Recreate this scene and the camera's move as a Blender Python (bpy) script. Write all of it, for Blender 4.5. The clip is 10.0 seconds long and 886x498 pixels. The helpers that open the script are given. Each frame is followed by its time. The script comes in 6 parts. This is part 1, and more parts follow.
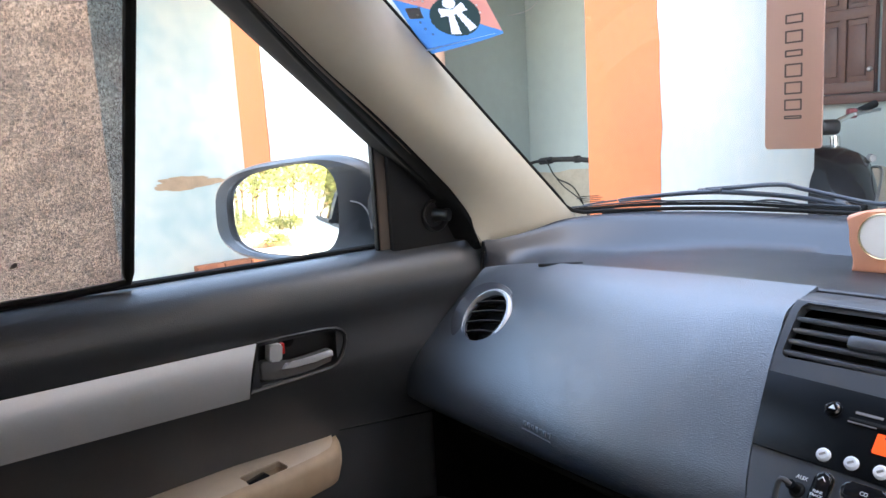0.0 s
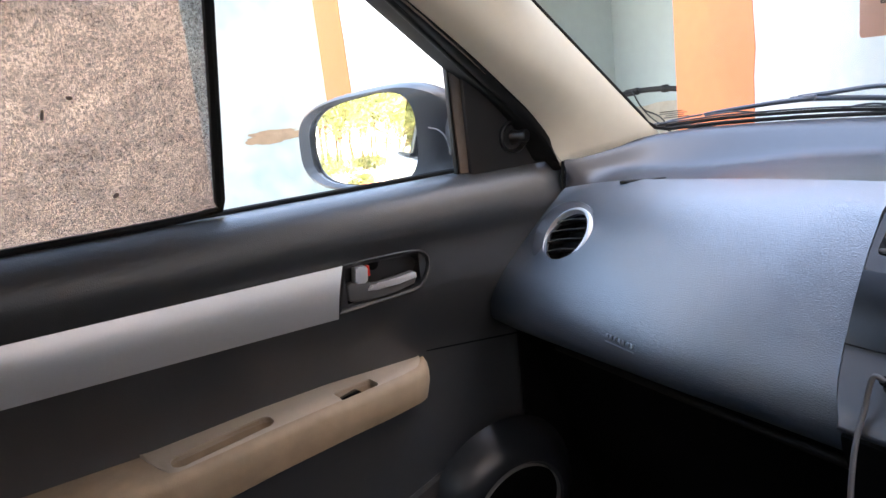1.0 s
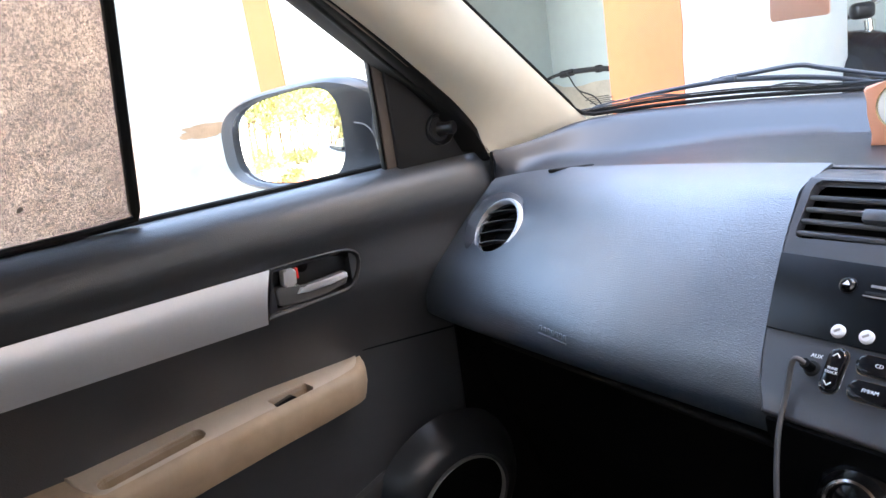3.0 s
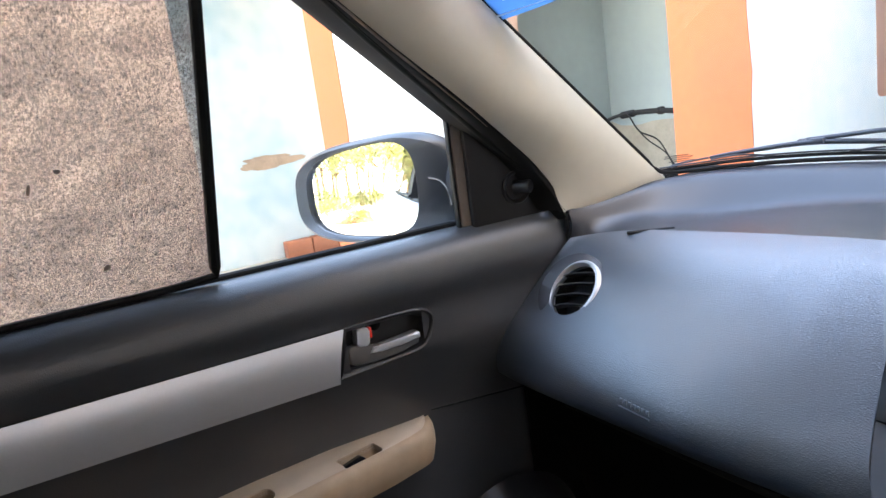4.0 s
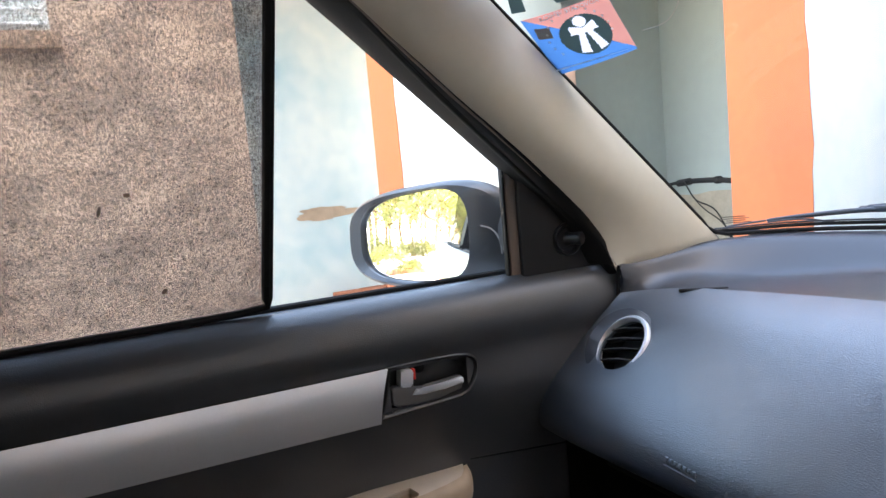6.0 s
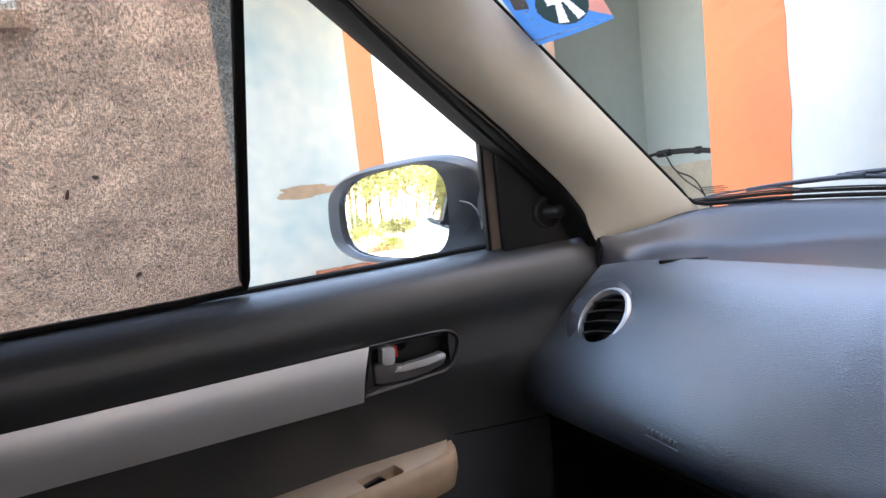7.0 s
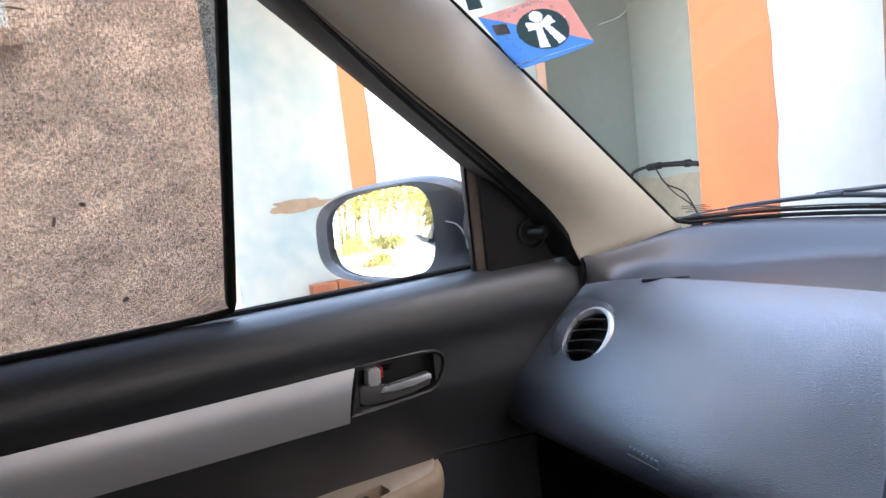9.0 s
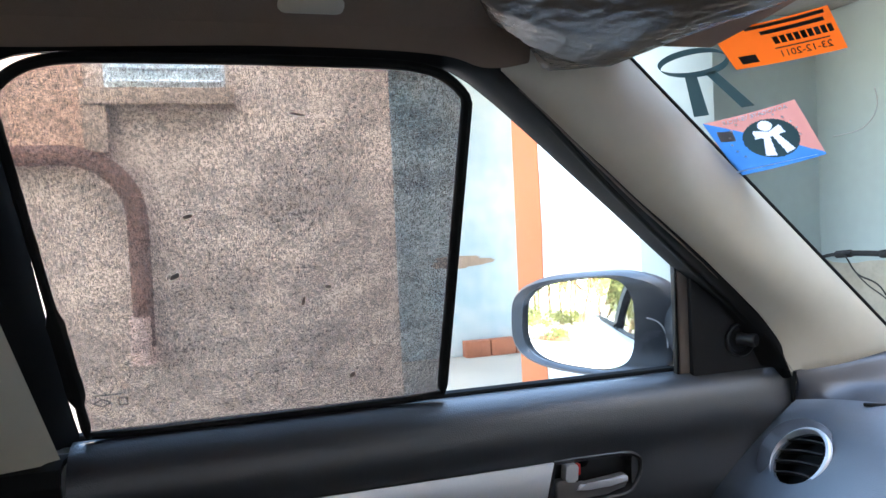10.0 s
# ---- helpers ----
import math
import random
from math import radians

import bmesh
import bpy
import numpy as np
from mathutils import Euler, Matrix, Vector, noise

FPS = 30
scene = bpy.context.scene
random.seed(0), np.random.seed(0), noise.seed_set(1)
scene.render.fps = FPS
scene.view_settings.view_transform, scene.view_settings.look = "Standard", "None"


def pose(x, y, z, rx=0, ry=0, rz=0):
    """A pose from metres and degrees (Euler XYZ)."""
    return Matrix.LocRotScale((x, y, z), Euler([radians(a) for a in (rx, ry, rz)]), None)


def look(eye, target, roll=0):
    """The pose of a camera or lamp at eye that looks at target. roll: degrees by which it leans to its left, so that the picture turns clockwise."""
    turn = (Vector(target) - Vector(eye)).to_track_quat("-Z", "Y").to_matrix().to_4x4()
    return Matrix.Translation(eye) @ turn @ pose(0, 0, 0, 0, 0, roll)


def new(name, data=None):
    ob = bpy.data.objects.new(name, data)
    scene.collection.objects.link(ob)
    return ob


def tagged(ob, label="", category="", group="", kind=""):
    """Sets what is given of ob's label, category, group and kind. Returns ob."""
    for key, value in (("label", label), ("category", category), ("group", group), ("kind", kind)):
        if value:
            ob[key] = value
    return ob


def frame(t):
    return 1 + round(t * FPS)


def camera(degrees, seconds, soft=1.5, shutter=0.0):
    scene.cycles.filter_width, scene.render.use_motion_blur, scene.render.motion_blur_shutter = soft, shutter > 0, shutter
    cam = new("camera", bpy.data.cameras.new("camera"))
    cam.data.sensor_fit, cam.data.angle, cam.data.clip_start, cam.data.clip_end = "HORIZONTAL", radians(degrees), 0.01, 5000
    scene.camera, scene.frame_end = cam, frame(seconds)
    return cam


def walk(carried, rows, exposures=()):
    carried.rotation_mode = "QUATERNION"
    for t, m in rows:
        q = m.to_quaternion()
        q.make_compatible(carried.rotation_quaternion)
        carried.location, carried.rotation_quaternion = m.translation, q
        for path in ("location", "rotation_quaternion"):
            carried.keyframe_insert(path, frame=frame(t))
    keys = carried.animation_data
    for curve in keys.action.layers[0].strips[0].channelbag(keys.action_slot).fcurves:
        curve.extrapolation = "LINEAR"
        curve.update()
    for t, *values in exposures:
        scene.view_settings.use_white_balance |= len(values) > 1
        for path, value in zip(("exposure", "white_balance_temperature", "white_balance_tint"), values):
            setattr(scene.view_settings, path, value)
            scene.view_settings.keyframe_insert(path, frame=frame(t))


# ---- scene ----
cam = camera(61.6, 10.0)
PATH = [
    (0, (0.204, 0.012, 1.131), (-1.393, 1.175, 0.819), -3.3),
    (0.3, (0.219, 0.028, 1.122), (-1.364, 1.213, 0.777), -4.8),
    (0.5, (0.212, 0.038, 1.116), (-1.39, 1.176, 0.741), -5.8),
    (0.7, (0.207, 0.032, 1.105), (-1.416, 1.102, 0.693), -6),
    (1, (0.219, 0.011, 1.099), (-1.491, 0.954, 0.668), -6.7),
    (1.3, (0.222, 0.02, 1.098), (-1.519, 0.887, 0.66), -8.1),
    (1.5, (0.237, 0.033, 1.101), (-1.505, 0.912, 0.662), -9.3),
    (1.7, (0.23, 0.042, 1.097), (-1.486, 0.969, 0.65), -9.7),
    (2, (0.214, 0.056, 1.094), (-1.468, 1.026, 0.614), -9.5),
    (2.2, (0.2, 0.055, 1.094), (-1.45, 1.041, 0.588), -9),
    (2.5, (0.205, 0.04, 1.1), (-1.436, 1.062, 0.586), -8.8),
    (2.7, (0.217, 0.04, 1.1), (-1.416, 1.08, 0.597), -8.9),
    (3.8, (0.201, 0.036, 1.142), (-1.442, 1.088, 0.705), -7.4),
    (4, (0.183, 0.029, 1.144), (-1.528, 0.989, 0.754), -7.8),
    (4.3, (0.186, 0.023, 1.145), (-1.57, 0.905, 0.801), -8),
    (4.5, (0.194, 0.018, 1.146), (-1.574, 0.899, 0.835), -7.5),
    (4.7, (0.199, 0.015, 1.15), (-1.574, 0.899, 0.874), -6.5),
    (5, (0.202, 0.006, 1.146), (-1.584, 0.878, 0.925), -4.6),
    (5.2, (0.201, -0.002, 1.142), (-1.592, 0.858, 0.945), -3.6),
    (6.3, (0.188, 0.028, 1.124), (-1.591, 0.901, 0.886), -5.8),
    (6.5, (0.189, 0.026, 1.124), (-1.586, 0.909, 0.861), -5.9),
    (6.7, (0.19, 0.028, 1.125), (-1.578, 0.925, 0.847), -5.9),
    (7, (0.185, 0.03, 1.125), (-1.577, 0.933, 0.841), -6.2),
    (7.3, (0.195, 0.031, 1.128), (-1.566, 0.941, 0.849), -6.7),
    (7.5, (0.2, 0.036, 1.132), (-1.553, 0.956, 0.85), -6.7),
    (7.7, (0.198, 0.031, 1.127), (-1.552, 0.966, 0.85), -6.5),
    (8, (0.189, 0.028, 1.114), (-1.564, 0.943, 0.812), -6.2),
    (8.3, (0.186, 0.028, 1.116), (-1.565, 0.928, 0.786), -6),
    (8.5, (0.191, 0.028, 1.121), (-1.561, 0.933, 0.789), -6.1),
    (8.7, (0.2, 0.028, 1.13), (-1.55, 0.954, 0.807), -6.3),
    (9, (0.2, 0.037, 1.137), (-1.557, 0.958, 0.882), -6.5),
    (9.3, (0.185, 0.024, 1.165), (-1.609, 0.88, 0.994), -5.2),
    (9.5, (0.176, 0.005, 1.172), (-1.663, 0.781, 1.04), -4.6),
    (9.7, (0.177, -0.011, 1.179), (-1.693, 0.666, 1.077), -4.2),
    (10, (0.192, -0.036, 1.19), (-1.723, 0.533, 1.117), -2.7),
]
walk(cam, [(t, look(eye, target, roll)) for t, eye, target, roll in PATH], [(0.0, 4.70, 7600, 15), (1.0, 4.92, 7800, 18), (2.5, 5.36, 7650, 17), (4.0, 4.82, 7700, 16), (4.5, 4.74, 7700, 15), (5.0, 4.52, 7700, 15), (7.5, 4.57, 7700, 18), (9.0, 4.66, 7700, 18), (9.5, 4.28, 7400, 10), (10.0, 4.60, 6650, 10)])

# ---- world, sun, exposure ----
world = bpy.data.worlds.new("sky")
scene.world = world
world.use_nodes = True
_wn = world.node_tree.nodes
_sky = _wn.new("ShaderNodeTexSky")
_sky.sky_type, _sky.sun_disc = "NISHITA", False
SUN_EL, SUN_AZ = 32.0, 82.0  # degrees; azimuth clockwise from the car's nose
_sky.dust_density = 2.5
_sky.sun_elevation, _sky.sun_rotation = radians(SUN_EL), radians(SUN_AZ)
world.node_tree.links.new(_sky.outputs[0], _wn["Background"].inputs[0])
_wn["Background"].inputs[1].default_value = 0.15
_sd = bpy.data.lights.new("sun", "SUN")
_sd.energy, _sd.angle, _sd.color = 4.8, radians(0.5), (1.0, 0.90, 0.78)
_sun = new("sun", _sd)
_dir = Vector((math.sin(radians(SUN_AZ)) * math.cos(radians(SUN_EL)), math.cos(radians(SUN_AZ)) * math.cos(radians(SUN_EL)), math.sin(radians(SUN_EL))))
_sun.matrix_world = look(_dir * 30, (0, 0, 0))


# ---- materials ----
def mat(name, base, rough=0.5, metal=0.0, var=0.08, scale=6.0, fine=60.0, bump=0.0, bump_scale=300.0, cells=False, coat=0.0, tint=None, spec=0.5, ior=1.5):
    """A principled material: two scales of colour variation, roughness wear and fine relief, in metres."""
    m = bpy.data.materials.new(name)
    m.use_nodes = True
    nt = m.node_tree
    p = nt.nodes["Principled BSDF"]
    tc = nt.nodes.new("ShaderNodeTexCoord")
    big, small = nt.nodes.new("ShaderNodeTexNoise"), nt.nodes.new("ShaderNodeTexNoise")
    for n, s in ((big, scale), (small, fine)):
        n.inputs["Scale"].default_value, n.inputs["Detail"].default_value = s, 4.0
        nt.links.new(tc.outputs["Object"], n.inputs["Vector"])
    mix = nt.nodes.new("ShaderNodeMix")
    mix.data_type = "FLOAT"
    mix.inputs[0].default_value = 0.35
    nt.links.new(big.outputs[0], mix.inputs[2])
    nt.links.new(small.outputs[0], mix.inputs[3])
    ramp = nt.nodes.new("ShaderNodeValToRGB")
    other = tint or base
    ramp.color_ramp.elements[0].position, ramp.color_ramp.elements[1].position = 0.3, 0.7
    ramp.color_ramp.elements[0].color = (*[max(0.0, c * (1 - var)) for c in other], 1)
    ramp.color_ramp.elements[1].color = (*[min(1.0, c * (1 + var)) for c in base], 1)
    nt.links.new(mix.outputs[0], ramp.inputs[0])
    nt.links.new(ramp.outputs[0], p.inputs["Base Color"])
    rr = nt.nodes.new("ShaderNodeMapRange")
    rr.inputs[3].default_value, rr.inputs[4].default_value = max(0.02, rough * 0.85), min(1.0, rough * 1.15)
    nt.links.new(big.outputs[0], rr.inputs[0])
    nt.links.new(rr.outputs[0], p.inputs["Roughness"])
    p.inputs["Metallic"].default_value = metal
    p.inputs["Coat Weight"].default_value = coat
    p.inputs["Specular IOR Level"].default_value = spec
    p.inputs["IOR"].default_value = ior
    if bump:
        b = nt.nodes.new("ShaderNodeBump")
        b.inputs["Strength"].default_value, b.inputs["Distance"].default_value = bump, 0.001
        if cells:
            v = nt.nodes.new("ShaderNodeTexVoronoi")
            v.feature = "DISTANCE_TO_EDGE"
            mp = nt.nodes.new("ShaderNodeMapping")
            mp.inputs["Scale"].default_value = (0.42, 1.0, 1.0)
            wob = nt.nodes.new("ShaderNodeTexNoise")
            wob.inputs["Scale"].default_value = bump_scale * 0.25
            add = nt.nodes.new("ShaderNodeVectorMath")
            add.operation = "MULTIPLY_ADD"
            add.inputs[1].default_value = (0.002, 0.002, 0.002)
            nt.links.new(tc.outputs["Object"], wob.inputs["Vector"])
            nt.links.new(wob.outputs["Color"], add.inputs[0])
            nt.links.new(tc.outputs["Object"], add.inputs[2])
            nt.links.new(add.outputs[0], mp.inputs[0])
            nt.links.new(mp.outputs[0], v.inputs["Vector"])
            v.inputs["Scale"].default_value = bump_scale
            # wavy rows of wrinkles running along the panel
            turn = nt.nodes.new("ShaderNodeMapping")
            turn.inputs["Rotation"].default_value = (radians(45), 0, 0)
            w = nt.nodes.new("ShaderNodeTexWave")
            w.bands_direction = "Z"
            for key, val in (("Scale", bump_scale * 0.16), ("Distortion", 9.0), ("Detail", 3.0), ("Detail Scale", 3.0)):
                w.inputs[key].default_value = val
            nt.links.new(tc.outputs["Object"], turn.inputs[0])
            nt.links.new(turn.outputs[0], w.inputs["Vector"])
            both = nt.nodes.new("ShaderNodeMath")
            both.operation = "MULTIPLY_ADD"
            both.inputs[1].default_value = 0.16
            nt.links.new(w.outputs["Fac"], both.inputs[0])
            nt.links.new(v.outputs["Distance"], both.inputs[2])
            nt.links.new(both.outputs[0], b.inputs["Height"])
        else:
            v = nt.nodes.new("ShaderNodeTexNoise")
            v.inputs["Scale"].default_value, v.inputs["Detail"].default_value = bump_scale, 3.0
            nt.links.new(tc.outputs["Object"], v.inputs["Vector"])
            nt.links.new(v.outputs[0], b.inputs["Height"])
        nt.links.new(b.outputs[0], p.inputs["Normal"])
    return m


def glass_mat(name, tint=(1, 1, 1), gloss=0.5):
    """A thin clear pane: it lets light straight through and mirrors by its Fresnel gloss."""
    m = bpy.data.materials.new(name)
    m.use_nodes = True
    nt = m.node_tree
    nt.nodes.remove(nt.nodes["Principled BSDF"])
    t, g, f, x = (nt.nodes.new(k) for k in ("ShaderNodeBsdfTransparent", "ShaderNodeBsdfGlossy", "ShaderNodeFresnel", "ShaderNodeMixShader"))
    t.inputs[0].default_value = (*tint, 1)
    g.inputs["Roughness"].default_value = 0.02
    f.inputs[0].default_value = 1.45
    k = nt.nodes.new("ShaderNodeMath")
    k.operation = "MULTIPLY"
    k.inputs[1].default_value = gloss
    nt.links.new(f.outputs[0], k.inputs[0])
    nt.links.new(k.outputs[0], x.inputs[0])
    nt.links.new(t.outputs[0], x.inputs[1])
    nt.links.new(g.outputs[0], x.inputs[2])
    nt.links.new(x.outputs[0], nt.nodes["Material Output"].inputs[0])
    return m


def cloth_mat():
    """Sheer brown net: threads that glow with the daylight behind them and gaps that let the view through."""
    m = bpy.data.materials.new("net_cloth")
    m.use_nodes = True
    nt = m.node_tree
    nt.nodes.remove(nt.nodes["Principled BSDF"])
    tc = nt.nodes.new("ShaderNodeTexCoord")

    def noise_tex(scale, detail, stretch):
        mp, n = nt.nodes.new("ShaderNodeMapping"), nt.nodes.new("ShaderNodeTexNoise")
        mp.inputs["Scale"].default_value = stretch
        n.inputs["Scale"].default_value, n.inputs["Detail"].default_value = scale, detail
        nt.links.new(tc.outputs["Object"], mp.inputs[0])
        nt.links.new(mp.outputs[0], n.inputs["Vector"])
        return n

    weft, warp = noise_tex(900.0, 3.0, (1.0, 0.20, 1.0)), noise_tex(800.0, 2.0, (1.0, 1.0, 0.30))
    fine = nt.nodes.new("ShaderNodeMath")
    fine.operation = "MULTIPLY_ADD"
    half = nt.nodes.new("ShaderNodeMath")
    half.operation, half.inputs[1].default_value = "MULTIPLY", 0.60
    nt.links.new(warp.outputs[0], half.inputs[0])
    nt.links.new(weft.outputs[0], fine.inputs[0])
    fine.inputs[1].default_value = 0.40
    nt.links.new(half.outputs[0], fine.inputs[2])
    blot = noise_tex(36.0, 10.0, (1.0, 0.55, 1.0))
    ramp = nt.nodes.new("ShaderNodeValToRGB")
    ramp.color_ramp.elements[0].position, ramp.color_ramp.elements[1].position = 0.40, 0.60
    ramp.color_ramp.elements[0].color, ramp.color_ramp.elements[1].color = (0.027, 0.0235, 0.0205, 1), (0.110, 0.092, 0.081, 1)
    nt.links.new(fine.outputs[0], ramp.inputs[0])
    r2 = nt.nodes.new("ShaderNodeValToRGB")
    r2.color_ramp.elements[0].position, r2.color_ramp.elements[1].position = 0.36, 0.62
    r2.color_ramp.elements[0].color, r2.color_ramp.elements[1].color = (0.76, 0.76, 0.77, 1), (1, 1, 1, 1)
    nt.links.new(blot.outputs[0], r2.inputs[0])
    smudge = noise_tex(8.0, 6.0, (1.0, 0.8, 1.0))
    r3 = nt.nodes.new("ShaderNodeValToRGB")
    r3.color_ramp.elements[0].position, r3.color_ramp.elements[1].position = 0.35, 0.60
    r3.color_ramp.elements[0].color, r3.color_ramp.elements[1].color = (0.80, 0.81, 0.83, 1), (1, 1, 1, 1)
    nt.links.new(smudge.outputs[0], r3.inputs[0])
    dirt = nt.nodes.new("ShaderNodeMix")
    dirt.data_type, dirt.blend_type = "RGBA", "MULTIPLY"
    dirt.inputs[0].default_value = 1.0
    nt.links.new(r2.outputs[0], dirt.inputs[6])
    nt.links.new(r3.outputs[0], dirt.inputs[7])
    veil = nt.nodes.new("ShaderNodeMix")
    veil.data_type, veil.blend_type = "RGBA", "MULTIPLY"
    veil.inputs[0].default_value = 1.0
    veil.inputs[6].default_value = (0.86, 0.81, 0.78, 1)
    nt.links.new(dirt.outputs[2], veil.inputs[7])
    mul = nt.nodes.new("ShaderNodeMix")
    mul.data_type, mul.blend_type = "RGBA", "MULTIPLY"
    mul.inputs[0].default_value = 1.0
    nt.links.new(ramp.outputs[0], mul.inputs[6])
    nt.links.new(dirt.outputs[2], mul.inputs[7])
    tl, df, tr = (nt.nodes.new(k) for k in ("ShaderNodeBsdfTranslucent", "ShaderNodeBsdfDiffuse", "ShaderNodeBsdfTransparent"))
    nt.links.new(mul.outputs[2], tl.inputs[0])
    nt.links.new(mul.outputs[2], df.inputs[0])
    a, b = nt.nodes.new("ShaderNodeMixShader"), nt.nodes.new("ShaderNodeMixShader")
    a.inputs[0].default_value = 0.35
    nt.links.new(tl.outputs[0], a.inputs[1])
    nt.links.new(df.outputs[0], a.inputs[2])
    nt.links.new(veil.outputs[2], tr.inputs[0])
    hole = nt.nodes.new("ShaderNodeMapRange")
    hole.inputs[1].default_value, hole.inputs[2].default_value = 0.40, 0.60
    hole.inputs[3].default_value, hole.inputs[4].default_value = 0.135, 0.295
    nt.links.new(fine.outputs[0], hole.inputs[0])
    nt.links.new(hole.outputs[0], b.inputs[0])
    nt.links.new(a.outputs[0], b.inputs[1])
    nt.links.new(tr.outputs[0], b.inputs[2])
    nt.links.new(b.outputs[0], nt.nodes["Material Output"].inputs[0])
    return m


def backlit(m, color, amount):
    """Lets daylight glow through a thin sheet."""
    nt = m.node_tree
    t, x = nt.nodes.new("ShaderNodeBsdfTranslucent"), nt.nodes.new("ShaderNodeMixShader")
    t.inputs[0].default_value, x.inputs[0].default_value = (*color, 1), amount
    nt.links.new(nt.nodes["Principled BSDF"].outputs[0], x.inputs[1])
    nt.links.new(t.outputs[0], x.inputs[2])
    nt.links.new(x.outputs[0], nt.nodes["Material Output"].inputs[0])
    return m


def glow_mat(name, color, strength):
    m = mat(name, color, 0.4)
    p = m.node_tree.nodes["Principled BSDF"]
    p.inputs["Emission Color"].default_value, p.inputs["Emission Strength"].default_value = (*color, 1), strength
    return m


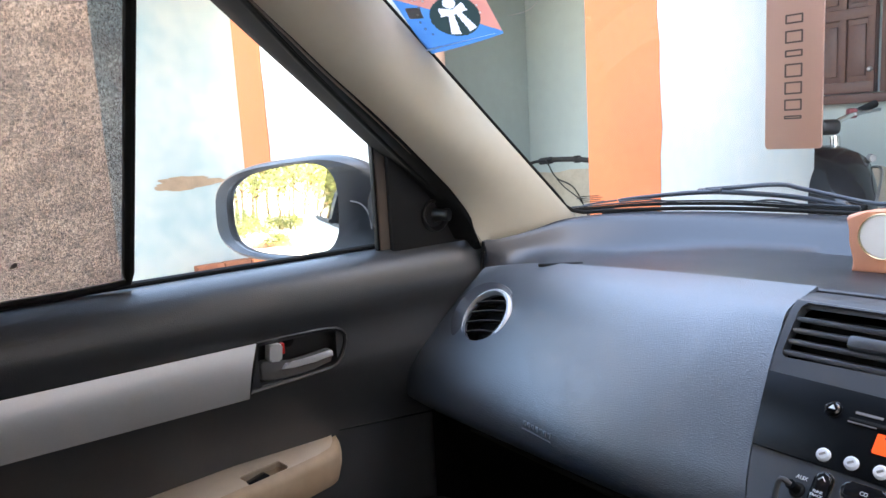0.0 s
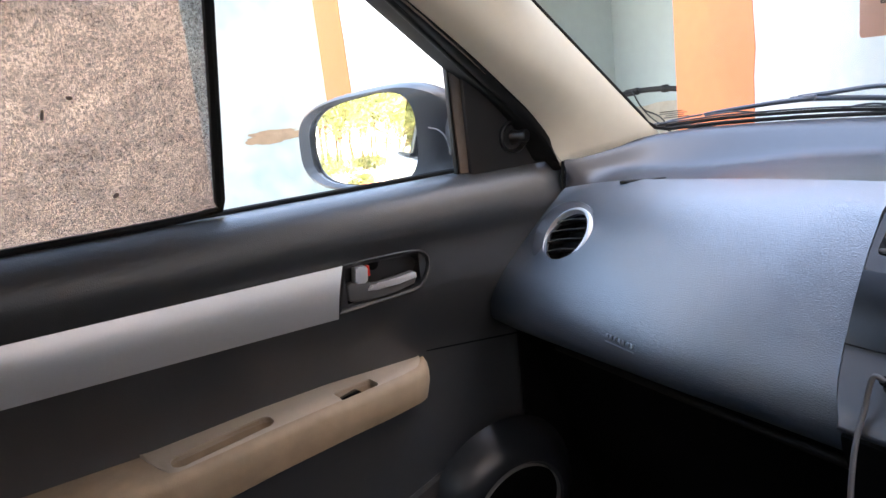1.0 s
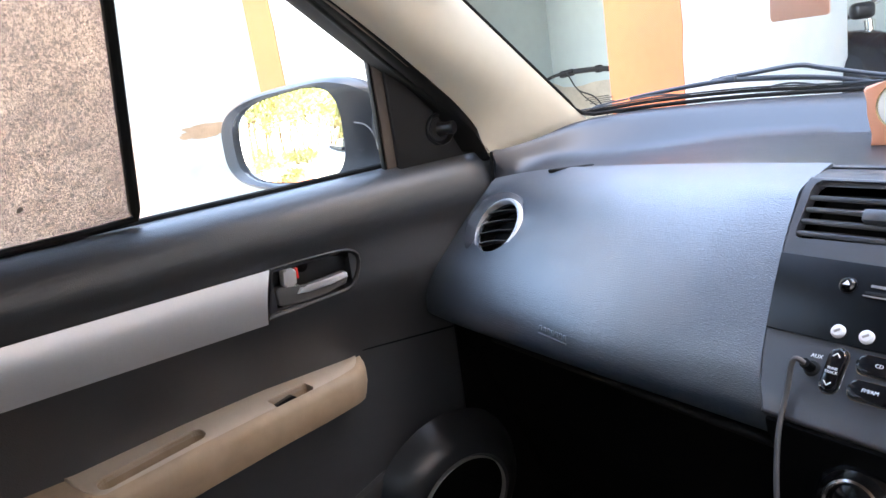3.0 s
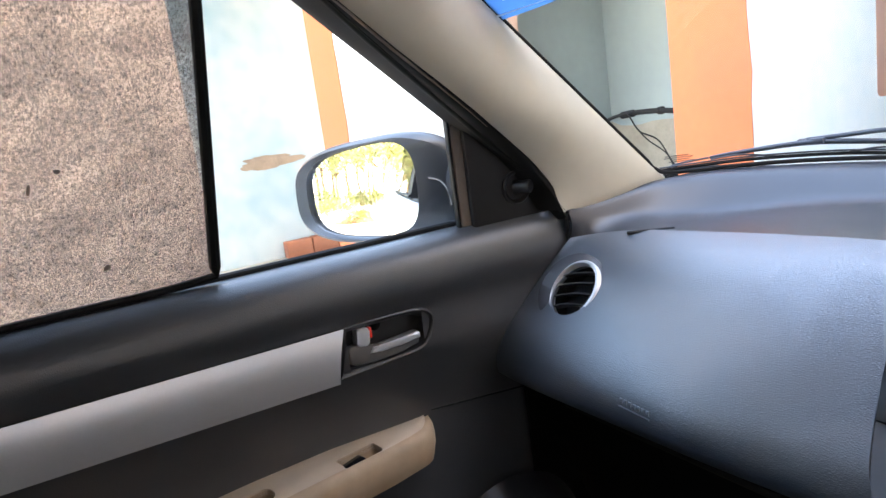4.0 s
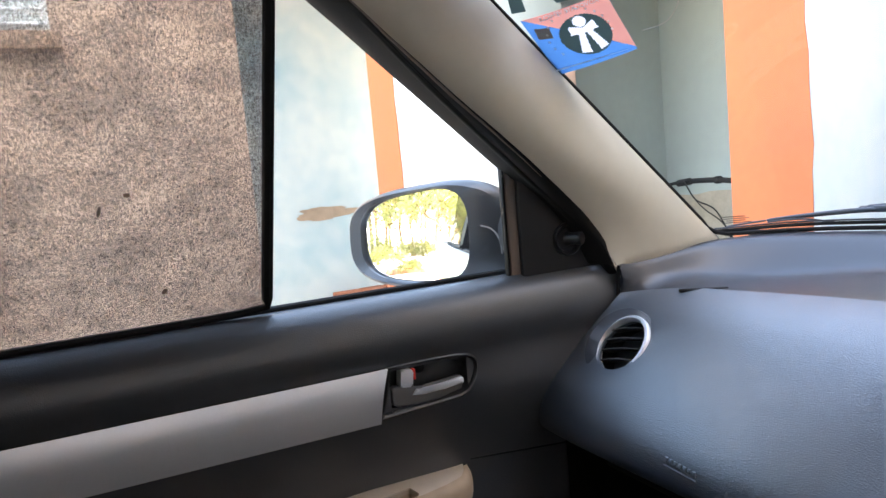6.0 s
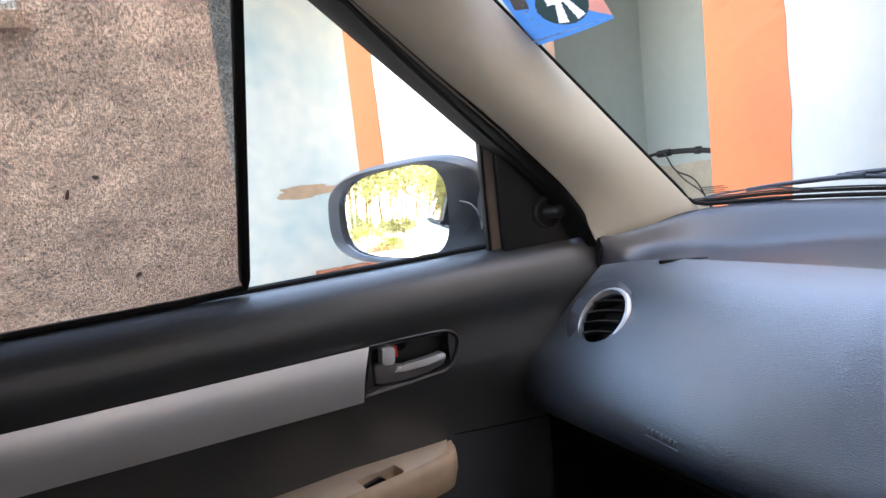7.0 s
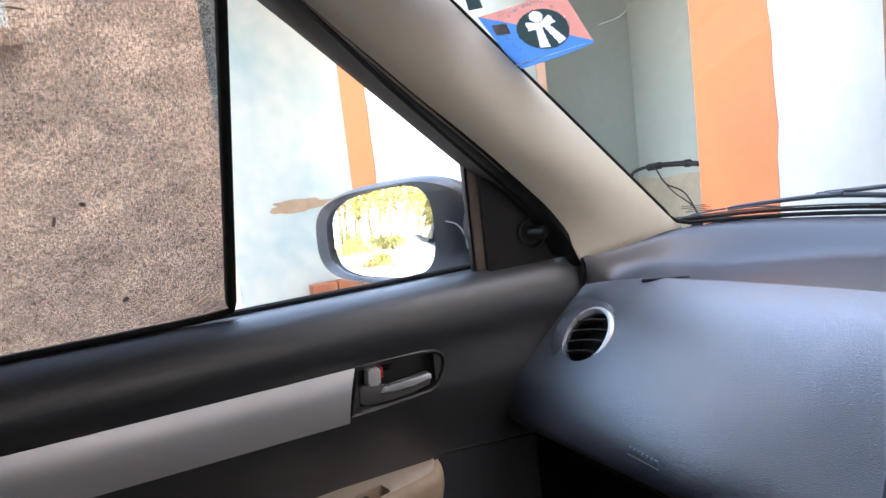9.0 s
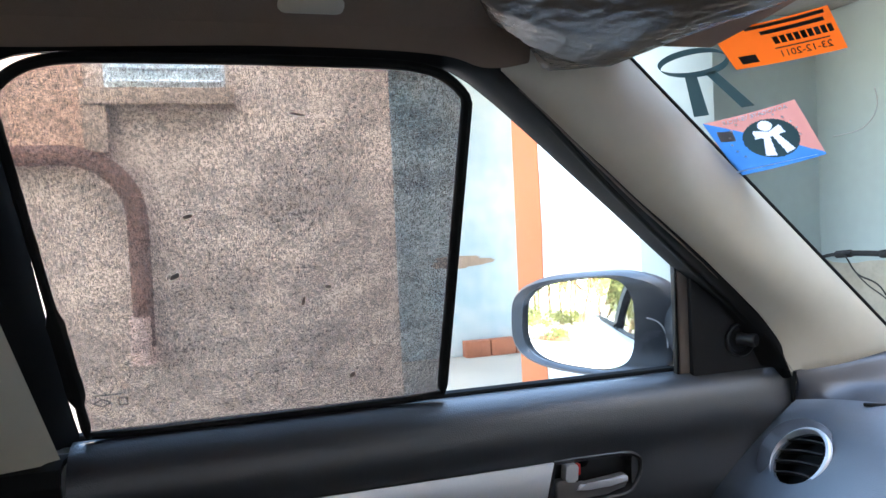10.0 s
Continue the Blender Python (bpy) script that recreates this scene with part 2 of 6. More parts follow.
M = {
    "dash": mat("grained_dash_plastic", (0.0345, 0.0475, 0.066), 0.385, spec=1.0, ior=1.82, bump=0.50, bump_scale=800, cells=True, var=0.08),
    "dash_plain": mat("satin_dash_plastic", (0.017, 0.0195, 0.026), 0.36, spec=0.5, ior=1.55, bump=0.2, bump_scale=1100, var=0.08),
    "panel": mat("satin_grey_panel", (0.058, 0.062, 0.070), 0.40, spec=0.5, bump=0.15, bump_scale=1100, var=0.08),
    "door": mat("dark_door_plastic", (0.029, 0.0275, 0.027), 0.5, spec=0.45, bump=0.18, bump_scale=800, var=0.1),
    "roll": mat("grained_sill_plastic", (0.044, 0.0455, 0.0485), 0.40, spec=0.85, bump=0.3, bump_scale=520, cells=True, var=0.10),
    "silver": mat("silver_paint", (0.72, 0.73, 0.74), 0.36, metal=0.5, bump=0.03, bump_scale=1500, var=0.04, fine=400),
    "chrome": mat("satin_chrome", (0.75, 0.74, 0.72), 0.22, metal=1.0, var=0.05),
    "dull_silver": mat("worn_silver_plastic", (0.40, 0.39, 0.38), 0.36, metal=0.25, var=0.08),
    "beige": mat("beige_armrest_plastic", (0.53, 0.42, 0.315), 0.40, bump=0.15, bump_scale=700, var=0.08),
    "beige_cloth": mat("soiled_beige_vinyl", (0.40, 0.285, 0.185), 0.62, bump=0.25, bump_scale=700, var=0.16, scale=18),
    "pillar": mat("beige_pillar_trim", (0.55, 0.505, 0.40), 0.5, bump=0.2, bump_scale=900, var=0.05),
    # beige for unseen panels, chosen to bounce light into the cabin
    "lining": mat("unseen_bounce_lining", (0.20, 0.17, 0.145), 0.8),
    "liner": mat("beige_headliner", (0.23, 0.166, 0.118), 0.9, bump=0.4, bump_scale=700, var=0.08),
    "rubber": mat("black_rubber", (0.006, 0.0055, 0.005), 0.75, spec=0.25, bump=0.1, bump_scale=500, var=0.2),
    "channel": mat("dusty_window_channel", (0.15, 0.118, 0.095), 0.7, var=0.15, bump=0.1, bump_scale=300),
    "black": mat("gloss_black_plastic", (0.008, 0.008, 0.009), 0.14, var=0.1),
    # near-black: the shade under the dash is put into this colour too
    "matt_black": mat("matt_black_and_shade", (0.0022, 0.0022, 0.0023), 0.7, spec=0.12, var=0.15, bump=0.1, bump_scale=600),
    "void": mat("dark_cavity", (0.004, 0.004, 0.004), 0.9),
    "housing": mat("mirror_housing_plastic", (0.024, 0.026, 0.030), 0.32, spec=0.7, bump=0.12, bump_scale=900, var=0.12),
    "radio": mat("radio_front_plastic", (0.0035, 0.0038, 0.0045), 0.30, spec=0.14, var=0.1),
    "peach_trim": mat("faded_peach_paint", (0.52, 0.33, 0.24), 0.85, var=0.1, scale=3, fine=30),
    "lever": mat("satin_grey_lever", (0.27, 0.265, 0.26), 0.32, metal=0.2, var=0.08),
    "lever_body": mat("worn_grey_lever", (0.15, 0.145, 0.14), 0.30, metal=0.2, var=0.12),
    "bezel": mat("satin_black_bezel", (0.019, 0.0185, 0.0185), 0.34, spec=0.6, var=0.08),
    "dark_red": mat("dark_red_plastic", (0.22, 0.03, 0.035), 0.5, var=0.1),
    "tinted": glass_mat("light_cut_rear_glass", (0.26, 0.265, 0.265), 0.3),
    "sail": mat("dark_corner_plastic", (0.011, 0.0100, 0.0095), 0.55, spec=0.35, var=0.15, bump=0.1, bump_scale=700),
    "grey_print": mat("grey_brown_print", (0.17, 0.14, 0.13), 0.5),
    "vent_white": mat("louvre_sky_light", (0.72, 0.84, 0.92), 0.6, var=0.05),
    "mirror": mat("mirror_silver", (0.93, 0.94, 0.93), 0.01, metal=1.0, var=0.0),
    "red": mat("red_enamel", (0.75, 0.03, 0.02), 0.4),
    "orange_lcd": glow_mat("orange_display", (0.75, 0.07, 0.01), 0.05),
    "white_button": mat("white_buttons", (0.72, 0.74, 0.76), 0.35),
    "white_ink": mat("white_print", (0.82, 0.82, 0.82), 0.5),
    "card_ink": backlit(mat("white_card_print", (0.88, 0.88, 0.88), 0.5), (0.80, 0.80, 0.80), 0.6),
    "dark_ink": mat("dark_print", (0.03, 0.03, 0.035), 0.5),
    "peach": backlit(mat("peach_card", (0.80, 0.62, 0.55), 0.5, var=0.04), (0.85, 0.62, 0.53), 0.45),
    "orange_box": mat("orange_lacquer", (0.70, 0.31, 0.20), 0.45, var=0.05),
    "gold": mat("gold_rim", (0.85, 0.70, 0.42), 0.25, metal=1.0),
    "blue_card": backlit(mat("blue_print", (0.09, 0.28, 0.62), 0.3), (0.07, 0.25, 0.55), 0.5),
    "red_card": backlit(mat("salmon_print", (0.84, 0.38, 0.32), 0.35), (0.72, 0.29, 0.22), 0.5),
    "green_print": backlit(mat("dark_green_print", (0.06, 0.095, 0.09), 0.5), (0.05, 0.09, 0.085), 0.3),
    "sticker": backlit(mat("fluorescent_orange_paper", (0.95, 0.20, 0.02), 0.5), (0.95, 0.14, 0.012), 0.5),
    "film": mat("wrinkled_plastic_film", (0.13, 0.10, 0.075), 0.19, spec=0.45, ior=1.5, bump=0.8, bump_scale=75, var=0.15),
    "visor": mat("visor_vinyl", (0.12, 0.095, 0.08), 0.55, bump=0.2, bump_scale=600),
    "car_paint": mat("white_car_paint", (0.78, 0.78, 0.76), 0.25, coat=0.6, var=0.02),
    "wiper": mat("wiper_metal", (0.042, 0.049, 0.060), 0.42, metal=0.2),
    "cable": mat("grey_cable", (0.06, 0.06, 0.064), 0.5),
    "glass": glass_mat("window_glass", (0.94, 0.97, 0.96), 0.3),
    "windshield": glass_mat("windshield_glass", (0.92, 0.96, 0.95), 0.08),
    "net": cloth_mat(),
    # outside
    "white_wall": mat("powder_blue_limewash", (0.84, 0.85, 0.84), 0.9, tint=(0.66, 0.78, 0.83), var=0.02, scale=1.6, fine=14, bump=0.4, bump_scale=60),
    "orange_wall": mat("orange_wall_paint", (0.44, 0.125, 0.046), 0.8, var=0.10, scale=3, fine=30, bump=0.3, bump_scale=80),
    "blue_wall": mat("faded_blue_limewash", (0.76, 0.76, 0.74), 0.9, tint=(0.38, 0.56, 0.66), var=0.04, scale=0.95, fine=7, bump=0.4, bump_scale=50),
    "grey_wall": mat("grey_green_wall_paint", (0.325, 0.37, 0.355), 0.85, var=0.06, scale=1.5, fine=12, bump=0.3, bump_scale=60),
    "reveal": mat("pier_shade_grey_green", (0.40, 0.45, 0.43), 0.85, var=0.06, scale=1.5, fine=12, bump=0.3, bump_scale=60),
    "brick": mat("bare_brick", (0.38, 0.14, 0.08), 0.9, var=0.2, scale=9, fine=60, bump=0.5, bump_scale=90),
    "bare": mat("bare_plaster_and_ledge_shade", (0.40, 0.29, 0.22), 0.95, var=0.2, scale=12, fine=80, bump=0.6, bump_scale=90),
    "stain": mat("damp_sand_stain", (0.34, 0.29, 0.23), 0.95, var=0.2, scale=6, fine=40),
    "peach_wall": mat("peach_side_wall", (0.50, 0.40, 0.34), 0.9, var=0.08, scale=2, fine=20, bump=0.4, bump_scale=50),
    "side_wall": mat("pale_peach_side_wall", (0.57, 0.46, 0.39), 0.9, var=0.08, scale=2, fine=20, bump=0.4, bump_scale=50),
    "concrete": mat("pale_concrete", (0.42, 0.38, 0.33), 0.9, var=0.12, scale=1.2, fine=18, bump=0.5, bump_scale=40),
    "shutter": mat("brown_shutter_wood", (0.075, 0.028, 0.018), 0.5, var=0.25, scale=5, fine=60),
    "pipe": mat("rusty_pipe", (0.17, 0.075, 0.05), 0.7, var=0.2, scale=9),
    "metal": mat("grey_metal", (0.35, 0.35, 0.36), 0.35, metal=0.9),
    "bark": mat("grey_brown_bark", (0.16, 0.10, 0.06), 0.9, var=0.25, scale=8, fine=50, bump=0.6, bump_scale=40),
    "leaf": mat("sunlit_leaves", (0.25, 0.27, 0.11), 0.55, tint=(0.10, 0.14, 0.05), var=0.25, scale=2.5, fine=20),
    "soil": mat("dry_soil", (0.25, 0.15, 0.09), 0.95, var=0.2, scale=4, fine=30),
}


# ---- mesh helpers ----
def part(name, bm, material, parent=None, label="", smooth=True):
    """Links a bmesh as one mesh object, under a thing or under a part."""
    bmesh.ops.recalc_face_normals(bm, faces=bm.faces)
    me = bpy.data.meshes.new(name)
    bm.to_mesh(me)
    bm.free()
    me.materials.append(material)
    if smooth:
        me.polygons.foreach_set("use_smooth", [True] * len(me.polygons))
        me.set_sharp_from_angle(angle=radians(38))
    ob = new(name, me)
    if parent:
        ob.parent = parent
    if label:
        tagged(ob, label)
    return ob


def thing(name, label, category, group="", kind=""):
    return tagged(new(name), label, category, group, kind)


def grid(rows, close=False, thick=0.0):
    """A sheet through rows of points; close joins each row's ends; thick gives it a back."""
    bm = bmesh.new()
    vs = [[bm.verts.new(p) for p in row] for row in rows]
    n = len(rows[0])
    for a, b in zip(vs, vs[1:]):
        for i in range(n if close else n - 1):
            j = (i + 1) % n
            bm.faces.new((a[i], a[j], b[j], b[i]))
    if thick:
        bmesh.ops.recalc_face_normals(bm, faces=bm.faces)
        bmesh.ops.solidify(bm, geom=bm.faces[:], thickness=thick)
    return bm


def capped(rows):
    """A solid loft: closed sections with flat ends."""
    bm = grid(rows, close=True)
    bm.verts.ensure_lookup_table()
    n = len(rows[0])
    bm.faces.new([bm.verts[i] for i in range(n)])
    bm.faces.new([bm.verts[len(bm.verts) - n + i] for i in range(n)])
    return bm


def box(c, s, bevel=0.0, turn=None, seg=2):
    bm = bmesh.new()
    bmesh.ops.create_cube(bm, size=1.0)
    bmesh.ops.scale(bm, vec=s, verts=bm.verts)
    if bevel:
        bmesh.ops.bevel(bm, geom=bm.edges[:], offset=bevel, segments=seg, affect="EDGES", profile=0.5)
    if turn:
        bmesh.ops.transform(bm, matrix=turn, verts=bm.verts)
    bmesh.ops.translate(bm, vec=c, verts=bm.verts)
    return bm


def basis(origin, right, up):
    """A frame with its x to the right, y up and z out of the face."""
    r = Vector(right).normalized()
    n = r.cross(Vector(up)).normalized()
    u = n.cross(r)
    return Matrix.Translation(origin) @ Matrix((r, u, n)).transposed().to_4x4()


def placed(bm, m):
    bmesh.ops.transform(bm, matrix=m, verts=bm.verts)
    return bm


def plate(outline, depth, bevel=0.0, seg=2):
    """A flat outline in x, y, raised along z from 0 to depth, with its front edge rounded."""
    bm = bmesh.new()
    low, top = [bm.verts.new((x, y, 0)) for x, y in outline], [bm.verts.new((x, y, depth)) for x, y in outline]
    bm.faces.new(low)
    face = bm.faces.new(top)
    n = len(outline)
    for i in range(n):
        bm.faces.new((low[i], low[(i + 1) % n], top[(i + 1) % n], top[i]))
    if bevel:
        bmesh.ops.bevel(bm, geom=list(face.edges), offset=bevel, segments=seg, affect="EDGES", profile=0.5)
    return bm


def rounded(w, h, r, n=6, cx=0.0, cy=0.0):
    pts = []
    for sx, sy, a0 in ((1, 1, 0), (-1, 1, 90), (-1, -1, 180), (1, -1, 270)):
        for i in range(n + 1):
            a = radians(a0 + 90 * i / n)
            pts.append((cx + sx * (w / 2 - r) + r * math.cos(a), cy + sy * (h / 2 - r) + r * math.sin(a)))
    return pts


def frame_plate(outer, inner, depth, bevel=0.0):
    """A flat rim between two outlines of as many points."""
    bm = bmesh.new()
    n = len(outer)
    rings = [[bm.verts.new((*p, z)) for p in o] for o, z in ((outer, 0.0), (outer, depth), (inner, depth), (inner, 0.0))]
    for a, b in ((0, 1), (1, 2), (2, 3), (3, 0)):
        for i in range(n):
            j = (i + 1) % n
            bm.faces.new((rings[a][i], rings[a][j], rings[b][j], rings[b][i]))
    return bm


def lathe(profile, seg=40):
    """Turns (radius, height) pairs round z."""
    rows = [[(r * math.cos(2 * math.pi * i / seg), r * math.sin(2 * math.pi * i / seg), h) for i in range(seg)] for r, h in profile]
    bm = grid(rows, close=True)
    bmesh.ops.remove_doubles(bm, verts=bm.verts, dist=1e-6)
    return bm


def tube(points, radius, seg=10, close=False):
    """A round bar along points; radius may be one for each point."""
    pts = [Vector(p) for p in points]
    n = len(pts)
    rows, side = [], None
    for i, p in enumerate(pts):
        if close:
            d = pts[(i + 1) % n] - pts[i - 1]
        else:
            d = pts[min(i + 1, n - 1)] - pts[max(i - 1, 0)]
        d.normalize()
        if side is None:
            side = d.orthogonal().normalized()
        side = (side - d * side.dot(d)).normalized()
        other = d.cross(side)
        r = radius[i] if isinstance(radius, (list, tuple)) else radius
        rows.append([p + r * (math.cos(2 * math.pi * k / seg) * side + math.sin(2 * math.pi * k / seg) * other) for k in range(seg)])
    if close:
        return grid(rows + [rows[0]], close=True)
    return capped(rows)


def spline(points, n=8):
    """Points of a smooth curve through the given ones."""
    pts = [Vector(p) for p in points]
    out = []
    for i in range(len(pts) - 1):
        a, b, c, d = pts[max(i - 1, 0)], pts[i], pts[i + 1], pts[min(i + 2, len(pts) - 1)]
        for k in range(n):
            t = k / n
            out.append(0.5 * (2 * b + (c - a) * t + (2 * a - 5 * b + 4 * c - d) * t * t + (3 * b - a - 3 * c + d) * t ** 3))
    return out + [pts[-1]]


def cut(ob, cutter_bm):
    """Cuts a solid out of a part."""
    me = bpy.data.meshes.new("cutter")
    cutter_bm.to_mesh(me)
    cutter_bm.free()
    tool = bpy.data.objects.new("cutter", me)
    scene.collection.objects.link(tool)
    mod = ob.modifiers.new("cut", "BOOLEAN")
    mod.operation, mod.object, mod.solver = "DIFFERENCE", tool, "EXACT"
    bpy.context.view_layer.update()
    done = bpy.data.meshes.new_from_object(ob.evaluated_get(bpy.context.evaluated_depsgraph_get()))
    ob.modifiers.clear()
    ob.data = done
    bpy.data.objects.remove(tool)
    return ob


def lerp(table, v):
    """Reads a table of (v, value) pairs, straight between them."""
    for (a, p), (b, q) in zip(table, table[1:]):
        if v <= b:
            t = max(0.0, (v - a) / (b - a))
            return p + (q - p) * t
    return table[-1][1]


def writing(name, text, size, m, material, parent, depth=0.0004, label=""):
    """Built-in letters as a mesh, centred on the frame m."""
    cu = bpy.data.curves.new(name, "FONT")
    cu.body, cu.size, cu.extrude, cu.align_x, cu.align_y = text, size, depth, "CENTER", "CENTER"
    tmp = bpy.data.objects.new(name, cu)
    scene.collection.objects.link(tmp)
    bpy.context.view_layer.update()
    me = bpy.data.meshes.new_from_object(tmp.evaluated_get(bpy.context.evaluated_depsgraph_get()))
    bpy.data.objects.remove(tmp)
    me.materials.clear()
    me.materials.append(material)
    ob = new(name, me)
    ob.parent = parent
    ob.matrix_local = m
    if label:
        tagged(ob, label)
    return ob


# ---- the ground and the house ----
def wall_block(name, x0, x1, y0, y1, z0, z1, material):
    ob = part(name, box(((x0 + x1) / 2, (y0 + y1) / 2, (z0 + z1) / 2), (x1 - x0, y1 - y0, z1 - z0), 0.008), material)
    return tagged(ob, kind="structure")


tagged(part("ground", grid([[(-150 + 20 * i, -150 + 20 * j, 0.0) for i in range(16)] for j in range(16)]), M["concrete"], smooth=False), "pale sunlit concrete yard round the car", "ground", kind="structure")


def pier(number, x, y, length, thick):
    """A wall end: orange on its narrow face, limewashed along its side."""
    ob = wall_block("wall_%d" % number, x - thick, x, y, y + length, 0, 2.6, M["white_wall"])
    tagged(ob, "whitewashed house wall with pale blue patches", "wall")
    rows = []
    for i in range(27):
        z = 2.6 * i / 26
        w = 0.006 * math.sin(7 * z) + 0.004 * math.sin(23 * z + 1)
        rows.append([(x - thick - 0.003, y - 0.004, z), (x - thick / 2, y - 0.005, z), (x + w, y - 0.004, z)])
    bm = grid(rows)
    bmesh.ops.recalc_face_normals(bm, faces=bm.faces)
    band = part("trim", grid(rows, thick=0.003), M["orange_wall"], ob)
    return tagged(band, "orange painted band on the wall's end", kind="structure")


pier(1, -3.56, 1.65, 1.12, 0.36)
# the dimmer light on the pier's inner side, put into a grey-green sheet
tagged(part("wall_8", box((-3.552, 2.51, 1.3), (0.016, 0.52, 2.6), 0.003), M["reveal"]), "pale grey-green sheet standing in for shade on the pier's inner side", "wall", kind="structure")
pier(2, -1.50, 2.25, 1.09, 0.34)
tagged(part("trim", box((-3.60, 2.81, 0.84), (0.10, 0.075, 1.68), 0.006), M["peach_trim"]), "faded peach corner strip of the house", "trim", kind="structure")
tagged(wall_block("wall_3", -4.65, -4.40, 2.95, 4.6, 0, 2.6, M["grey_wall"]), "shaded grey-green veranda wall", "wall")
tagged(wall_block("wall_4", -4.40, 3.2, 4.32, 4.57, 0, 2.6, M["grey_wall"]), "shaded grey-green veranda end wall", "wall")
tagged(wall_block("wall_5", -6.25, -6.0, 0.0, 4.6, 0, 3.0, M["blue_wall"]), "faded blue and white limewashed wall with bare patches", "wall")
side_wall = tagged(wall_block("wall_6", -4.25, -4.0, -2.7, 0.93, 0, 2.9, M["side_wall"]), "peach plastered side wall behind the net", "wall")
# unseen wall, added to keep the sun off the car and the piers
tagged(wall_block("wall_7", 3.2, 3.5, -3.2, 6.5, 0, 8.0, M["peach_wall"]), "unseen tall wall added to shade the yard", "wall")
# two slabs out of view, added to hold light off the walls below
tagged(part("ceiling", box((-0.6, 3.475, 2.68), (8.1, 2.55, 0.16), 0.01), M["concrete"]), "unseen concrete slab added to shade the veranda walls", "ceiling", kind="structure")
tagged(part("ceiling", box((-4.95, 2.35, 2.84), (2.7, 4.6, 0.16), 0.01), M["concrete"]), "unseen concrete slab added to shade the side passage", "ceiling", kind="structure")

# a low brick step along the blue wall
step = thing("brick_step", "low step of bare red bricks along the wall", "step")
for k in range(7):
    part("brick", box((-5.94, 2.05 + k * 0.235, 0.07 + 0.004 * math.sin(k * 3)), (0.11, 0.226, 0.14), 0.008), M["brick"], step)
random.seed(4)
outline = []
for k in range(72):
    a = 2 * math.pi * k / 72
    r = 1 + 0.30 * noise.noise((math.cos(a) * 2.6, math.sin(a) * 2.6, 3.1)) + 0.22 * noise.noise((math.cos(a) * 9, math.sin(a) * 9, 8))
    outline.append((0.30 * r * math.cos(a), 0.047 * r * math.sin(a) * (1.12 - 0.45 * math.cos(a))))
patch = part("plaster_patch", placed(plate(outline, 0.005, 0.002), basis((-6.0, 1.98, 0.83), (0, 1, 0), (0, 0, 1))), M["bare"])
patch.matrix_world = Matrix.Identity(4)
tagged(patch, "brown bare patch where the plaster has fallen off", "patch", kind="structure")
outline = []
for k in range(30):
    x = -1.6 + 3.2 * k / 29
    outline.append((x, 0.80 + 0.10 * noise.noise((x * 3, 0.5, 0)) + 0.05 * noise.noise((x * 11, 2.5, 0))))
outline += [(1.6, 0.0), (-1.6, 0.0)]
tagged(part("damp_stain", placed(plate(outline, 0.004), basis((-2.8, 4.32, 0), (1, 0, 0), (0, 0, 1))), M["stain"]), "sandy damp stain along the foot of the wall", "stain", kind="structure")


def shuttered_window():
    """A window with brown panelled shutters and a barred gap beside them."""
    w = thing("window_1", "brown wooden panelled shutters in the veranda wall", "window", kind="structure")
    y, z0, z1 = 4.30, 1.21, 2.35
    part("window_sill", box((-1.62, y - 0.01, z0 - 0.03), (1.02, 0.06, 0.05), 0.006), M["shutter"], w)
    part("window_frame", box((-2.06, y - 0.005, (z0 + z1) / 2), (0.03, 0.05, z1 - z0), 0.004), M["shutter"], w)
    part("light_gap", box((-2.03, y + 0.012, (z0 + z1) / 2), (0.045, 0.02, z1 - z0)), M["peach_wall"], w)
    for k in range(15):
        part("grille_bar", box((-2.03, y - 0.004, z0 + 0.04 + k * 0.075), (0.046, 0.012, 0.012), 0.002), M["rubber"], w)
    for k, x in enumerate((-1.84, -1.47)):
        leaf = part("shutter", box((x, y, (z0 + z1) / 2), (0.345, 0.025, z1 - z0), 0.003), M["shutter"], w)
        for dx in (-0.15, 0.0, 0.15):
            part("stile", box((x + dx, y - 0.02, (z0 + z1) / 2), (0.04, 0.02, z1 - z0), 0.004), M["shutter"], leaf)
        for z in (z0 + 0.03, z0 + 0.42, z0 + 0.80, z1 - 0.03):
            part("rail", box((x, y - 0.021, z), (0.33, 0.019, 0.06), 0.004), M["shutter"], leaf)
        for dx in (-0.075, 0.075):
            for z, h in ((z0 + 0.225, 0.27), (z0 + 0.61, 0.27)):
                part("panel", box((x + dx, y - 0.014, z), (0.085, 0.012, h), 0.005), M["shutter"], leaf)
    part("knob", placed(lathe([(0, 0), (0.012, 0.0), (0.014, 0.01), (0.008, 0.02), (0, 0.022)], 16), basis((-1.69, y - 0.03, z0 + 0.12), (1, 0, 0), (0, 0, 1))), M["metal"], w)
    return w


shuttered_window()


